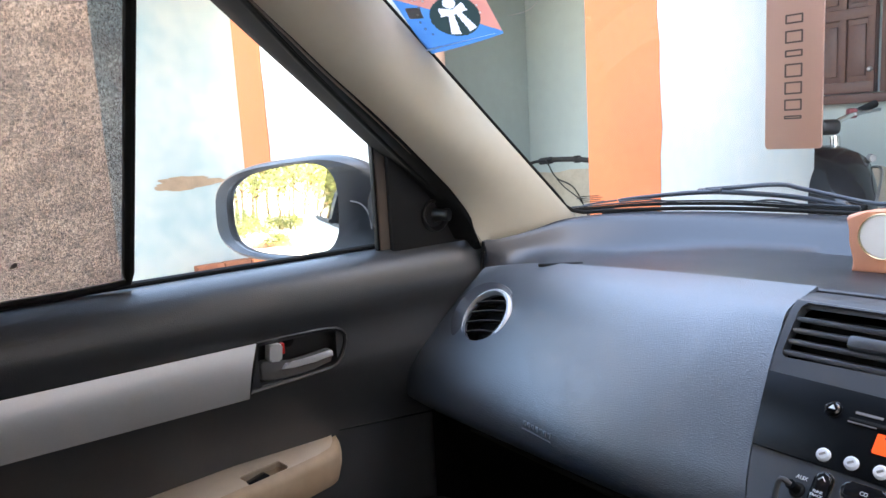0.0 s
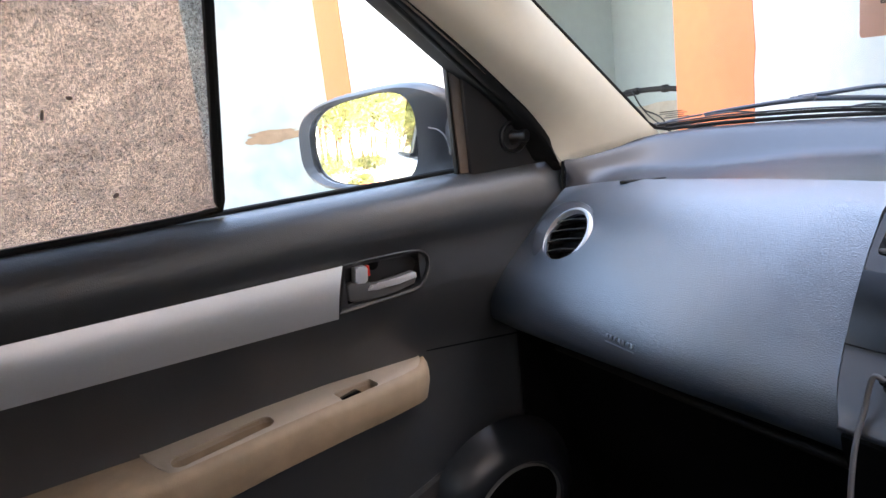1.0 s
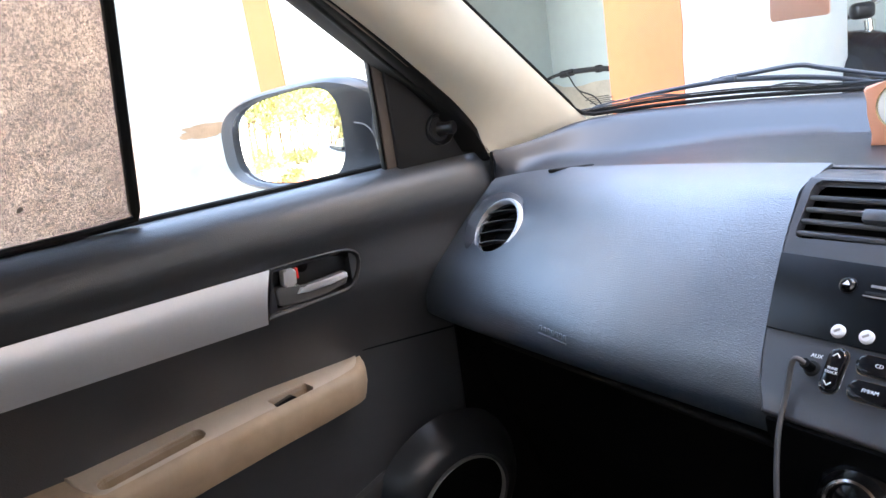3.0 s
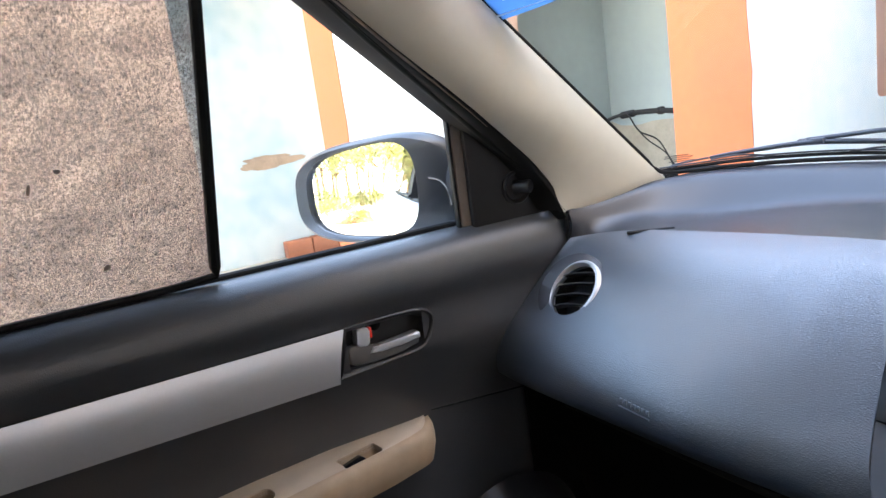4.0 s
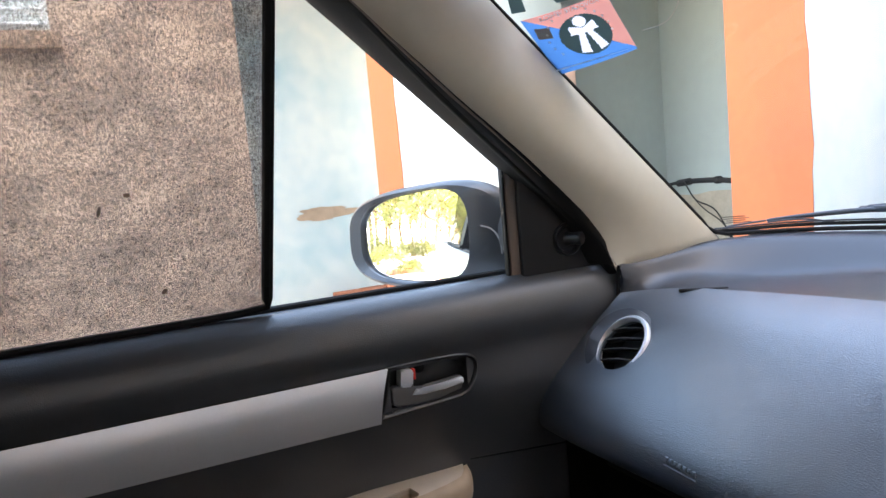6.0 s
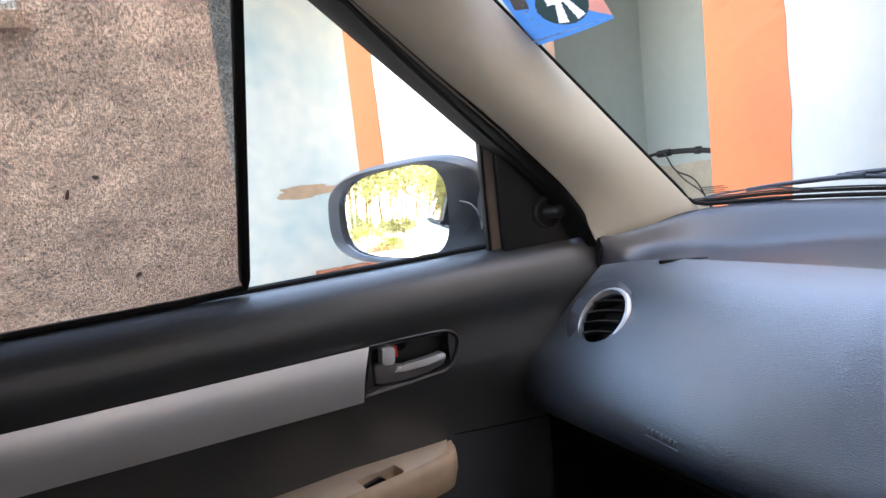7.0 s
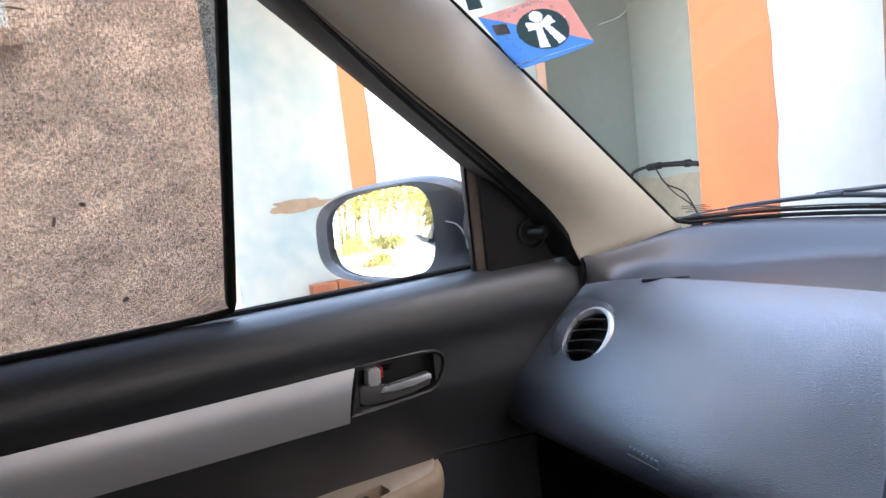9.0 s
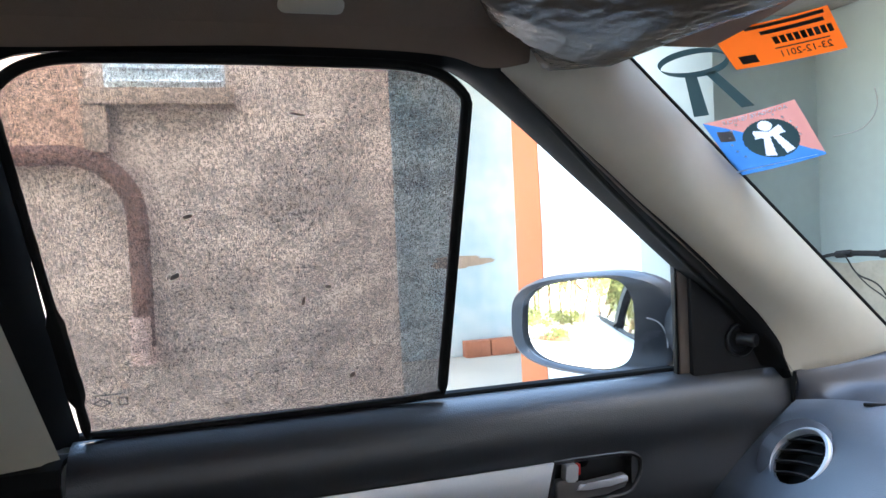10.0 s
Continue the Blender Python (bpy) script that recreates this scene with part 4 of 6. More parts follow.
# outer skin of the near side, which the wing mirror shows
rows = []
for y in span(-1.9, 0.78, 18):
    rows.append([(-0.676, y, 0.974), (-0.72, y, 0.968), (-0.765, y, 0.94), (-0.788, y, 0.86), (-0.796, y, 0.72), (-0.785, y, 0.62), (-0.79, y, 0.5), (-0.775, y, 0.3)])
part("door_skin", grid(rows, thick=0.004), M["car_paint"], body, "white painted outer door skin")
rows = []
for y, z in ((0.80, 0.955), (1.05, 0.945), (1.3, 0.915), (1.6, 0.86), (1.85, 0.78), (1.98, 0.68), (2.03, 0.52), (2.02, 0.28)):
    side = 0.795 - 0.16 * max(0.0, (y - 1.6) / 0.43) ** 2
    rows.append([(-side, y, min(z, 0.30))] + [(-side, y, min(z - 0.05, 0.6))] + [(x * side, y, z - 0.05 * abs(x) ** 3) for x in span(-0.97, 0.97, 13)] + [(side, y, min(z - 0.05, 0.6)), (side, y, min(z, 0.30))])
part("bonnet", grid(rows, thick=0.004), M["car_paint"], body, "white painted bonnet and wings")
rows = [[(0.676, y, 0.974), (0.765, y, 0.94), (0.796, y, 0.72), (0.79, y, 0.5), (0.775, y, 0.3)] for y in span(-1.9, 0.78, 8)]
part("door_skin", grid(rows, thick=0.004), M["car_paint"], body, "white painted outer door skin")
rows = [[(x, -1.75 - 0.12 * math.sin(math.pi * (z - 0.25) / 0.75), z) for x in span(-0.77, 0.77, 7)] for z in span(0.28, 0.99, 8)]
part("tailgate_skin", grid(rows, thick=0.004), M["car_paint"], body)
rows = [[(lean_x(z) - 0.02, y, z) for z in span(0.975, 1.40, 5)] for y in span(-0.30, -0.40, 3)]
part("outer_pillar", grid(rows, thick=0.006), M["rubber"], body)
rows = [[(lean_x(z) - 0.022, y, z) for z in span(0.985, 1.375, 4)] for y in span(-0.42, -1.25, 4)]
pane = part("rear_door_glass", grid(rows, thick=0.003), M["glass"], body)
pane.visible_shadow = False
part("rear_belt_moulding", tube([(-0.674, -0.3, 0.984), (-0.674, -1.3, 0.984)], 0.010, 8), M["rubber"], body)
part("belt_moulding", tube([(-0.674, 0.53, 0.9765), (-0.674, -0.3, 0.9765)], 0.007, 8), M["rubber"], body)
part("outer_roof_rail", tube([(-0.588, 0.1, 1.40), (-0.588, -1.4, 1.40)], 0.018, 8), M["car_paint"], body)

# windscreen with its black border
rows = [[(x, glass_y(x, z), z) for x in span(-0.598, 0.598, 41)] for z in span(0.985, 1.395, 14)]
screen = part("windscreen", grid(rows), M["windshield"], body)
screen.visible_shadow = False
border = [(-0.596, glass_y(-0.596, z) - 0.004, z) for z in span(1.385, 1.02, 12)]
border += [(x, glass_y(x, z) - 0.004, z) for x, z in ((-0.597, 1.008), (-0.594, 1.000), (-0.587, 0.996))]
border += [(x, glass_y(x, 0.996) - 0.004, 0.996) for x in span(-0.575, 0.575, 30)]
part("windscreen_seal", tube(border, 0.0032, 8), M["rubber"], body)
# a faint curved reflection on the glass, modelled as a thin grey tube
arc = [(x, glass_y(x, z) - 0.001, z) for x, z in ((-0.512, 1.268), (-0.488, 1.272), (-0.468, 1.283), (-0.453, 1.297), (-0.444, 1.312))]
part("glass_reflection", tube(spline(arc, 4), 0.0005, 6), M["dull_silver"], body, "thin grey arc standing in for a windscreen reflection")
part("handle_cap", box((-0.502, 0.054, 1.4015), (0.034, 0.062, 0.022), 0.008, Matrix.Rotation(0.7, 4, "Y"), 3), M["pillar"], body, "beige cap of the grab handle")


# ---- the passenger door ----
door = thing("door_1", "closed dark car door with silver strip and beige armrest", "car door", kind="structure")
SECTION = [(-0.672, 0.966), (-0.668, 0.977), (-0.655, 0.9795), (-0.640, 0.9785), (-0.627, 0.9735), (-0.6165, 0.9655), (-0.609, 0.955), (-0.6045, 0.943), (-0.6030, 0.932), (-0.6045, 0.921), (-0.6080, 0.911), (-0.6120, 0.9025), (-0.6150, 0.893), (-0.6162, 0.880), (-0.6166, 0.864), (-0.6170, 0.848), (-0.6185, 0.838), (-0.624, 0.822), (-0.634, 0.799), (-0.646, 0.768), (-0.654, 0.742), (-0.656, 0.715), (-0.655, 0.67), (-0.652, 0.58), (-0.648, 0.45), (-0.645, 0.30)]
door_ys = span(-0.195, 0.318, 14) + [0.330, 0.365, 0.400, 0.434, 0.45] + span(0.475, 0.735, 11)
bm = grid([[(x + (0.004 if y < -0.18 and z > 0.9 else 0) - 0.010 * max(0.0, min(1.0, (y - 0.664) / 0.01)) * (z > 0.90), y, z) for x, z in SECTION] for y in door_ys])
hole = [f for f in bm.faces if 0.330 < f.calc_center_median().y < 0.434 and 0.848 < f.calc_center_median().z < 0.893]
bmesh.ops.delete(bm, geom=hole, context="FACES")
part("door_panel", bm, M["roll"], door, "grained charcoal door panel with rounded sill")

rows = []
for k in range(9):
    t = k / 8
    z = 0.8985 - 0.0615 * t
    right = 0.3255 - 0.0135 * t - 0.004 * math.sin(math.pi * t)
    rows.append([(-0.6135 + 0.008 * math.sin(math.pi * (0.10 + 0.80 * t)) - 0.003 * t, y, z) for y in span(-0.198, right, 16)])
part("silver_strip", grid(rows, thick=0.006), M["silver"], door, "brushed silver trim strip")


def inset(outline, d):
    cx, cy = sum(p[0] for p in outline) / len(outline), sum(p[1] for p in outline) / len(outline)
    w, h = max(abs(p[0] - cx) for p in outline), max(abs(p[1] - cy) for p in outline)
    return [(cx + (x - cx) * (1 - d / w), cy + (y - cy) * (1 - d / h)) for x, y in outline]


DOOR = basis((-0.617, 0, 0), (0, 1, 0), (0, 0, 1))
bez = [(0.3270, 0.9005), (0.36, 0.9010), (0.395, 0.9005), (0.420, 0.8995), (0.434, 0.8970), (0.4430, 0.892), (0.4480, 0.886), (0.4485, 0.877), (0.4460, 0.866), (0.4410, 0.855), (0.434, 0.8465), (0.424, 0.8425), (0.39, 0.8405), (0.35, 0.8385), (0.3125, 0.8365), (0.318, 0.86), (0.323, 0.88)]
levels = [(bez, 0.0), (bez, 0.003), (inset(bez, 0.003), 0.0055), (inset(bez, 0.006), 0.004), (inset(bez, 0.009), -0.006), (inset(bez, 0.016), -0.020)]
bm = grid([[(*p, z) for p in o] for o, z in levels], close=True)
bm.verts.ensure_lookup_table()
bm.faces.new([bm.verts[len(bm.verts) - len(bez) + i] for i in range(len(bez))])
bezel = part("handle_bezel", placed(bm, DOOR), M["bezel"], door, "dark recessed handle cup")
lev = [(0.331, 0.852), (0.331, 0.870), (0.335, 0.8735), (0.350, 0.8735), (0.3585, 0.871), (0.364, 0.8665), (0.372, 0.8655), (0.400, 0.8675), (0.422, 0.8695), (0.4265, 0.868), (0.427, 0.860), (0.424, 0.853), (0.400, 0.8495), (0.36, 0.848), (0.338, 0.848)]
part("lever", placed(plate(lev, 0.010, 0.003, 3), DOOR @ Matrix.Translation((0, 0, -0.007))), M["lever_body"], bezel, "worn grey pull lever")
# the highlight along the lever's top, put into a silver plate
ridge = [(0.357, 0.8595), (0.362, 0.8660), (0.370, 0.8650), (0.400, 0.8670), (0.422, 0.8690), (0.4262, 0.8672), (0.4262, 0.8610), (0.400, 0.8588), (0.372, 0.8575)]
part("lever_highlight", placed(plate(ridge, 0.0045, 0.0022, 3), DOOR @ Matrix.Translation((0, 0, 0.002))), M["silver"], bezel, "silver plate standing in for the lever's highlight")
part("cup_lip", placed(tube(spline([(0.330, 0.8440, 0.002), (0.37, 0.8435, 0.003), (0.41, 0.8445, 0.003), (0.432, 0.8480, 0.002)], 5), [0.0015] + [0.0022] * 14 + [0.0015], 8), DOOR), M["bezel"], bezel)
part("lock_button", placed(plate(rounded(0.0160, 0.021, 0.003), 0.014, 0.003, 3), DOOR @ Matrix.Translation((0.3500, 0.8820, -0.006)) @ Matrix.Rotation(-0.12, 4, "Z")), M["silver"], bezel, "silver lock button")
part("lock_mark", placed(box((0.3610, 0.8845, 0.001), (0.0040, 0.0135, 0.008), 0.0012), DOOR), M["red"], bezel, "red unlocked mark")
part("screw_cap", placed(lathe([(0, 0.003), (0.006, 0.002), (0.008, 0.0)], 18), DOOR @ Matrix.Translation((0.378, 0.886, -0.019))), M["rubber"], bezel)

EDGE = [(-0.2, -0.576), (0.0, -0.575), (0.089, -0.573), (0.15, -0.576), (0.2, -0.580), (0.3, -0.589), (0.36, -0.598), (0.39, -0.605), (0.41, -0.610), (0.424, -0.617), (0.435, -0.629), (0.441, -0.642), (0.4435, -0.656)]
TOP = [(-0.2, 0.716), (0.08, 0.722), (0.2, 0.732), (0.3, 0.737), (0.44, 0.736)]


def arm_section(y):
    e, z = lerp(EDGE, y), lerp(TOP, y)
    f = 0.55 + 0.45 * min(1.0, max(0.0, (0.4435 - y) / 0.02)) ** 0.5
    h = (0.052 + 0.008 * min(1.0, max(0.0, (0.40 - y) / 0.25))) * f
    return [(-0.662, y, z), ((e - 0.662) / 2, y, z + 0.0015), (e - 0.008, y, z), (e - 0.002, y, z - 0.004), (e + 0.001, y, z - 0.012), (e, y, z - 0.6 * h), (e - 0.006, y, z - 0.9 * h), (e - 0.016, y, z - h), (-0.662, y, z - h - 0.006)]


arm_ys = span(-0.2, 0.05, 6) + span(0.07, 0.40, 16) + [0.41, 0.418, 0.425, 0.431, 0.436, 0.440, 0.442, 0.4435]
arm = part("armrest", capped([arm_section(y) for y in arm_ys]), M["beige_cloth"], door, "soiled beige vinyl armrest")
rows = []
for y in [0.066, 0.068, 0.072, 0.078, 0.086, 0.096] + span(0.11, 0.41, 18) + [0.418, 0.4245, 0.429, 0.4325, 0.4350, 0.4365]:
    e, z = lerp(EDGE, min(y + 0.0065, 0.4435)) - 0.004, lerp(TOP, y)
    e = max(-0.658, e - 0.075 * max(0.0, (0.098 - y) / 0.032) ** 2.6)
    rows.append([(-0.6605, y, z - 0.004), (-0.6605, y, z + 0.0025), ((e - 0.66) / 2, y, z + 0.004), (e - 0.008 * min(1, (e + 0.661) / 0.02), y, z + 0.0025), (e - 0.0045 * min(1, (e + 0.661) / 0.02), y, z), (e - 0.0045 * min(1, (e + 0.661) / 0.02), y, z - 0.004)])
top = part("top_plate", capped(rows), M["beige"], arm, "smooth beige armrest plate")
SW = Matrix.Translation((-0.613, 0.322, 0.737)) @ Matrix.Rotation(radians(10), 4, "Z")
PK = Matrix.Translation((-0.606, 0.152, 0.729)) @ Matrix.Rotation(radians(6), 4, "Z") @ Matrix.Rotation(radians(5), 4, "X")
cut(top, placed(box((0, 0, 0), (0.022, 0.056, 0.03), 0.003), SW))
cut(arm, placed(box((0, 0, 0), (0.022, 0.056, 0.036), 0.003), SW))
cut(top, placed(plate(rounded(0.030, 0.122, 0.012), 0.06), PK @ Matrix.Translation((0, 0, -0.03))))
cut(arm, placed(plate(rounded(0.030, 0.122, 0.012), 0.06), PK @ Matrix.Translation((0, 0, -0.030))))
part("window_switch", placed(box((0, -0.010, -0.008), (0.018, 0.030, 0.012), 0.003, Matrix.Rotation(0.15, 4, "X")), SW), M["black"], arm, "black window switch")

part("panel_seam", tube([(-0.6545, y, 0.742 - 0.10 * (y - 0.46)) for y in span(0.447, 0.66, 8)], 0.0013, 6), M["rubber"], door)
pod = basis((-0.648, 0.543, 0.487), (0, 1, 0.0), (0.15, 0, 1))
sp = part("speaker_pod", placed(lathe([(0.128, -0.004), (0.122, 0.010), (0.112, 0.026), (0.100, 0.038), (0.089, 0.044), (0.080, 0.045), (0.0745, 0.040)], 56), pod), M["housing"], door, "rounded dark speaker pod")
part("speaker_ring", placed(lathe([(0.0740, 0.040), (0.0740, 0.0455), (0.0733, 0.0463), (0.0726, 0.0455), (0.0726, 0.038)], 56), pod), M["lever"], sp, "thin chrome speaker ring")
part("speaker_grille", placed(lathe([(0.0, 0.046), (0.03, 0.045), (0.055, 0.042), (0.072, 0.037)], 40), pod), M["matt_black"], sp)
part("door_pocket", placed(box((0, 0, 0), (0.02, 0.12, 0.03), 0.010), Matrix.Translation((-0.648, 0.40, 0.530)) @ Matrix.Rotation(0.35, 4, "X")), M["door"], door, "dark door pocket lip")

# window frame of the door: from the mirror corner over the roof side to the centre pillar
FRAME = [((-0.602, 0.6645, 0.976), (-0.636, 0.640, 0.980)), ((-0.607, 0.644, 1.006), (-0.634, 0.612, 1.03)), ((-0.6125, 0.611, 1.041), (-0.630, 0.575, 1.073)), ((-0.608, 0.5545, 1.0905), (-0.622, 0.533, 1.108)), ((-0.597, 0.4985, 1.1365), (-0.615, 0.496, 1.1375)), ((-0.5765, 0.401, 1.2165), (-0.595, 0.390, 1.222)), ((-0.5425, 0.250, 1.345), (-0.565, 0.238, 1.338)), ((-0.534, 0.19, 1.366), (-0.560, 0.180, 1.351)), ((-0.530, 0.10, 1.379), (-0.557, 0.10, 1.357)), ((-0.530, -0.13, 1.383), (-0.556, -0.13, 1.362)), ((-0.533, -0.225, 1.376), (-0.560, -0.218, 1.353)), ((-0.545, -0.250, 1.330), (-0.575, -0.229, 1.322)), ((-0.605, -0.238, 1.08), (-0.638, -0.2025, 1.07)), ((-0.622, -0.228, 0.975), (-0.664, -0.189, 0.977))]
rows = []
for a, b in zip(spline([f[0] for f in FRAME], 4), spline([f[1] for f in FRAME], 4)):
    c = a.lerp(b, 0.5) + Vector((0.004, 0, 0))
    rows.append([a + Vector((-0.02, 0, 0.004)), a + Vector((0.003, 0, 0)), a.lerp(c, 0.6) + Vector((0.002, 0, 0)), c, b.lerp(c, 0.4), b, b + Vector((-0.010, -0.003, 0.001)), b + Vector((-0.022, -0.006, 0.003))])
part("window_frame", grid(rows), M["rubber"], door, "black rubber-sealed window frame")
seal = [a + Vector((-0.004, 0.002, 0.004)) for a in spline([f[0] for f in FRAME], 4)]
part("door_seal", tube(seal[8:46], 0.0075, 10), M["rubber"], door, "black rubber door seal")
rows = [[a + Vector((-0.002, 0, -0.002)), Vector((-0.541, a.y + 0.006, max(a.z + 0.004, 1.381))), Vector((-0.556, a.y + 0.006, max(a.z + 0.010, 1.402)))] for a in spline([f[0] for f in FRAME], 4)[23:40]]
part("roof_seal", grid(rows), M["rubber"], door)
part("corner_seal", box((-0.632, 0.676, 0.978), (0.036, 0.028, 0.034), 0.006), M["rubber"], door)
sail = [(0.538, 0.955), (0.538, 1.124), (0.556, 1.114), (0.585, 1.094), (0.615, 1.068), (0.640, 1.035), (0.662, 0.99), (0.672, 0.972), (0.672, 0.955)]
sail_ob = part("mirror_corner_panel", placed(plate(sail, 0.020, 0.004), basis((-0.652, 0, 0), (0, 1, 0), (0, 0, 1))), M["sail"], door, "dark triangular mirror corner panel")
part("window_channel", box((-0.645, 0.5335, 1.050), (0.012, 0.020, 0.150), 0.005), M["channel"], door, "dusty brown window channel")
part("channel_seal", box((-0.644, 0.5215, 1.054), (0.009, 0.004, 0.158), 0.0015), M["rubber"], door)
kn = basis((-0.633, 0.610, 1.017), (0, 1, 0), (0, 0, 1))
knob = part("mirror_knob", placed(lathe([(0.0225, 0.0), (0.0225, 0.005), (0.0205, 0.0065), (0.0175, 0.004), (0.016, 0.0), (0.0, -0.001)], 36), kn), M["bezel"], sail_ob, "round black mirror adjuster")
part("stick", tube(spline([(-0.632, 0.610, 1.017), (-0.621, 0.615, 1.0175), (-0.611, 0.620, 1.0175)], 4), [0.010, 0.0095, 0.009, 0.0085, 0.008, 0.0085, 0.009, 0.009, 0.008], 14), M["bezel"], knob)
part("inner_belt_seal", tube([(-0.661, -0.19, 0.9805), (-0.661, 0.53, 0.9805)], 0.0045, 8), M["rubber"], door)
win = [(-0.20, 0.972), (0.535, 0.972), (0.535, 1.14), (0.495, 1.145), (0.30, 1.300), (0.22, 1.36), (0.15, 1.378), (-0.215, 1.378), (-0.232, 1.33)]
bm = bmesh.new()
for off in (-0.014, -0.0175):
    bm.faces.new([bm.verts.new((lean_x(z) + off, y, z)) for y, z in win])
pane = part("window_glass", bm, M["glass"], door, smooth=False)
pane.visible_shadow = False

# wing mirror
MC, MR, MN = Vector((-0.825, 0.465, 0.985)), Vector((0.856, 0.517, 0.0)), Vector((0.516, -0.855, 0.053)).normalized()
MU = MN.cross(MR).normalized()
MB = Matrix.Translation(MC) @ Matrix((MR.normalized(), MU, MN)).transposed().to_4x4()


def mirror_outline(l, r, b, t, n=44, p=3.2):
    """A soft-cornered outline, lower at its inner end."""
    out = []
    for k in range(n):
        a = 2 * math.pi * k / n
        c, s = math.cos(a), math.sin(a)
        x = math.copysign(abs(c) ** (2 / p), c)
        y = math.copysign(abs(s) ** (2 / p), s)
        px = (l + r) / 2 + (r - l) / 2 * x
        u = (px - l) / (r - l)
        lift = 0.012 * (1 - 2 * u) * (-1 if y > 0 else 0.35)
        out.append((px, (b + t) / 2 + (t - b) / 2 * y + lift * abs(y)))
    return out


rim, glass_o = mirror_outline(-0.118, 0.150, -0.034, 0.119), mirror_outline(-0.093, 0.100, -0.022, 0.108)
rows = [[(*p, z - 0.9 * max(0.0, p[0] - 0.103)) for p in o] for o, z in ((inset(glass_o, -0.001), -0.010), (inset(glass_o, -0.002), 0.002), (inset(rim, 0.006), 0.007), (inset(rim, 0.001), 0.001), (inset(rim, -0.002), -0.012), (inset(rim, 0.006), -0.05), (inset(rim, 0.022), -0.085), (inset(rim, 0.05), -0.105))]
bm = grid(rows, close=True)
bm.verts.ensure_lookup_table()
bm.faces.new([bm.verts[len(bm.verts) - 44 + i] for i in range(44)])
house = part("wing_mirror", placed(bm, MB), M["housing"], door, "dark grey wing mirror housing")
dome = [[(0.0035 + (x - 0.0035) * s, 0.043 + (y - 0.043) * s, -0.003 - ((x - 0.0035) ** 2 + (y - 0.043) ** 2) * s * s / (2 * 1.6)) for x, y in glass_o] for s in (1.0, 0.85, 0.7, 0.55, 0.4, 0.25, 0.1, 0.01)]
bm = grid([[(x, y, z - 0.004) for x, y, z in dome[0]]] + dome, close=True)
part("mirror_glass", placed(bm, MB), M["mirror"], house, "bright curved mirror glass")
arm_rows = []
for t in span(0, 1, 7):
    c = Vector((-0.775, 0.580, 1.028)).lerp(Vector((-0.662, 0.60, 1.022)), t)
    hz, hy = 0.044 + 0.004 * t, 0.020 + 0.028 * t
    arm_rows.append([c + Vector((0, hy * math.cos(a), hz * math.sin(a))) for a in [2 * math.pi * k / 24 for k in range(24)]])
part("mirror_arm", capped(arm_rows), M["housing"], house)
part("housing_groove", placed(tube(spline([(0.116, 0.056, -0.0080), (0.129, 0.050, -0.0178), (0.137, 0.034, -0.0240), (0.139, 0.014, -0.0255)], 4), 0.0011, 8), MB), M["lever"], house, "pale scuffed groove")


# ---- the net sunshade clipped in the window ----
shade = thing("sunshade", "sheer brown net sunshade on a black wire frame", "sunshade")


def shade_point(u, v):
    y = (-0.180 - 0.049 * v) * (1 - u) + (0.204 + 0.020 * v) * u
    w = abs(2 * u - 1)
    zt = 1.3565 - 0.034 * w ** 9 - 0.006 * max(0.0, u - 0.5)
    zb = 0.984 - 0.002 * (1 - u) + 0.004 * w ** 8
    z = zb + (zt - zb) * v
    bow = 0.016 * math.sin(math.pi * u) * math.sin(math.pi * v)
    ripple = 0.004 * noise.noise((u * 5, v * 4, 1.7)) * math.sin(math.pi * u) * math.sin(math.pi * v)
    return Vector((lean_x(z) + 0.004 + bow + ripple, y, z))


part("net", grid([[shade_point(u, v) for u in span(0, 1, 61)] for v in span(0, 1, 29)]), M["net"], shade, "sheer brown net")
loop = [shade_point(u, 0) for u in span(0, 1, 30)] + [shade_point(1, v) for v in span(0.03, 0.985, 30)] + [shade_point(u, 1) for u in span(0.995, 0.005, 80)] + [shade_point(0, v) for v in span(0.985, 0.03, 30)]
radii = [0.0045] * 30 + [0.0066] * 30 + [0.0058] * 80 + [0.0048 + 0.0016 * abs(noise.noise((k * 0.7, 2.0, 0.0))) + 0.0040 * (19 <= k <= 26) for k in range(30)]
part("wire_frame", tube(loop, radii, 8, True), M["rubber"], shade, "black taped wire frame")
for u, v, w, h, a in ((0.655, 0.386, 0.0032, 0.0022, 0.0), (0.288, 0.443, 0.0060, 0.0025, 0.4), (0.72, 0.109, 0.0035, 0.0025, 0.5), (0.59, 0.35, 0.0018, 0.0055, -0.2), (0.336, 0.60, 0.0050, 0.0020, 0.3), (0.60, 0.86, 0.010, 0.0010, -0.2)):
    p = shade_point(u, v)
    spot = [(w * math.cos(2 * math.pi * k / 12) * (1 + 0.3 * math.sin(5 * k + u * 40)), h * math.sin(2 * math.pi * k / 12) * (1 + 0.3 * math.cos(3 * k))) for k in range(12)]
    part("speck", placed(plate(spot, 0.0006), basis(p + Vector((0.0015, 0, 0)), (0, math.cos(a), math.sin(a)), (0.24, -math.sin(a), math.cos(a)))), M["visor"], shade, "small dark stain")
mark = basis((lean_x(1.015) - 0.0125, -0.166, 1.016), (0, 1, 0), (0.24, 0, 0.97)) @ Matrix.Scale(0.8, 4)
logo = thing("glass_stamp", "small dark maker's stamp on the window glass", "stamp")
part("stamp_diamond", placed(frame_plate([(-0.012, 0), (0, 0.006), (0.012, 0), (0, -0.006)], [(-0.009, 0), (0, 0.0045), (0.009, 0), (0, -0.0045)], 0.0004), mark), M["dark_ink"], logo)
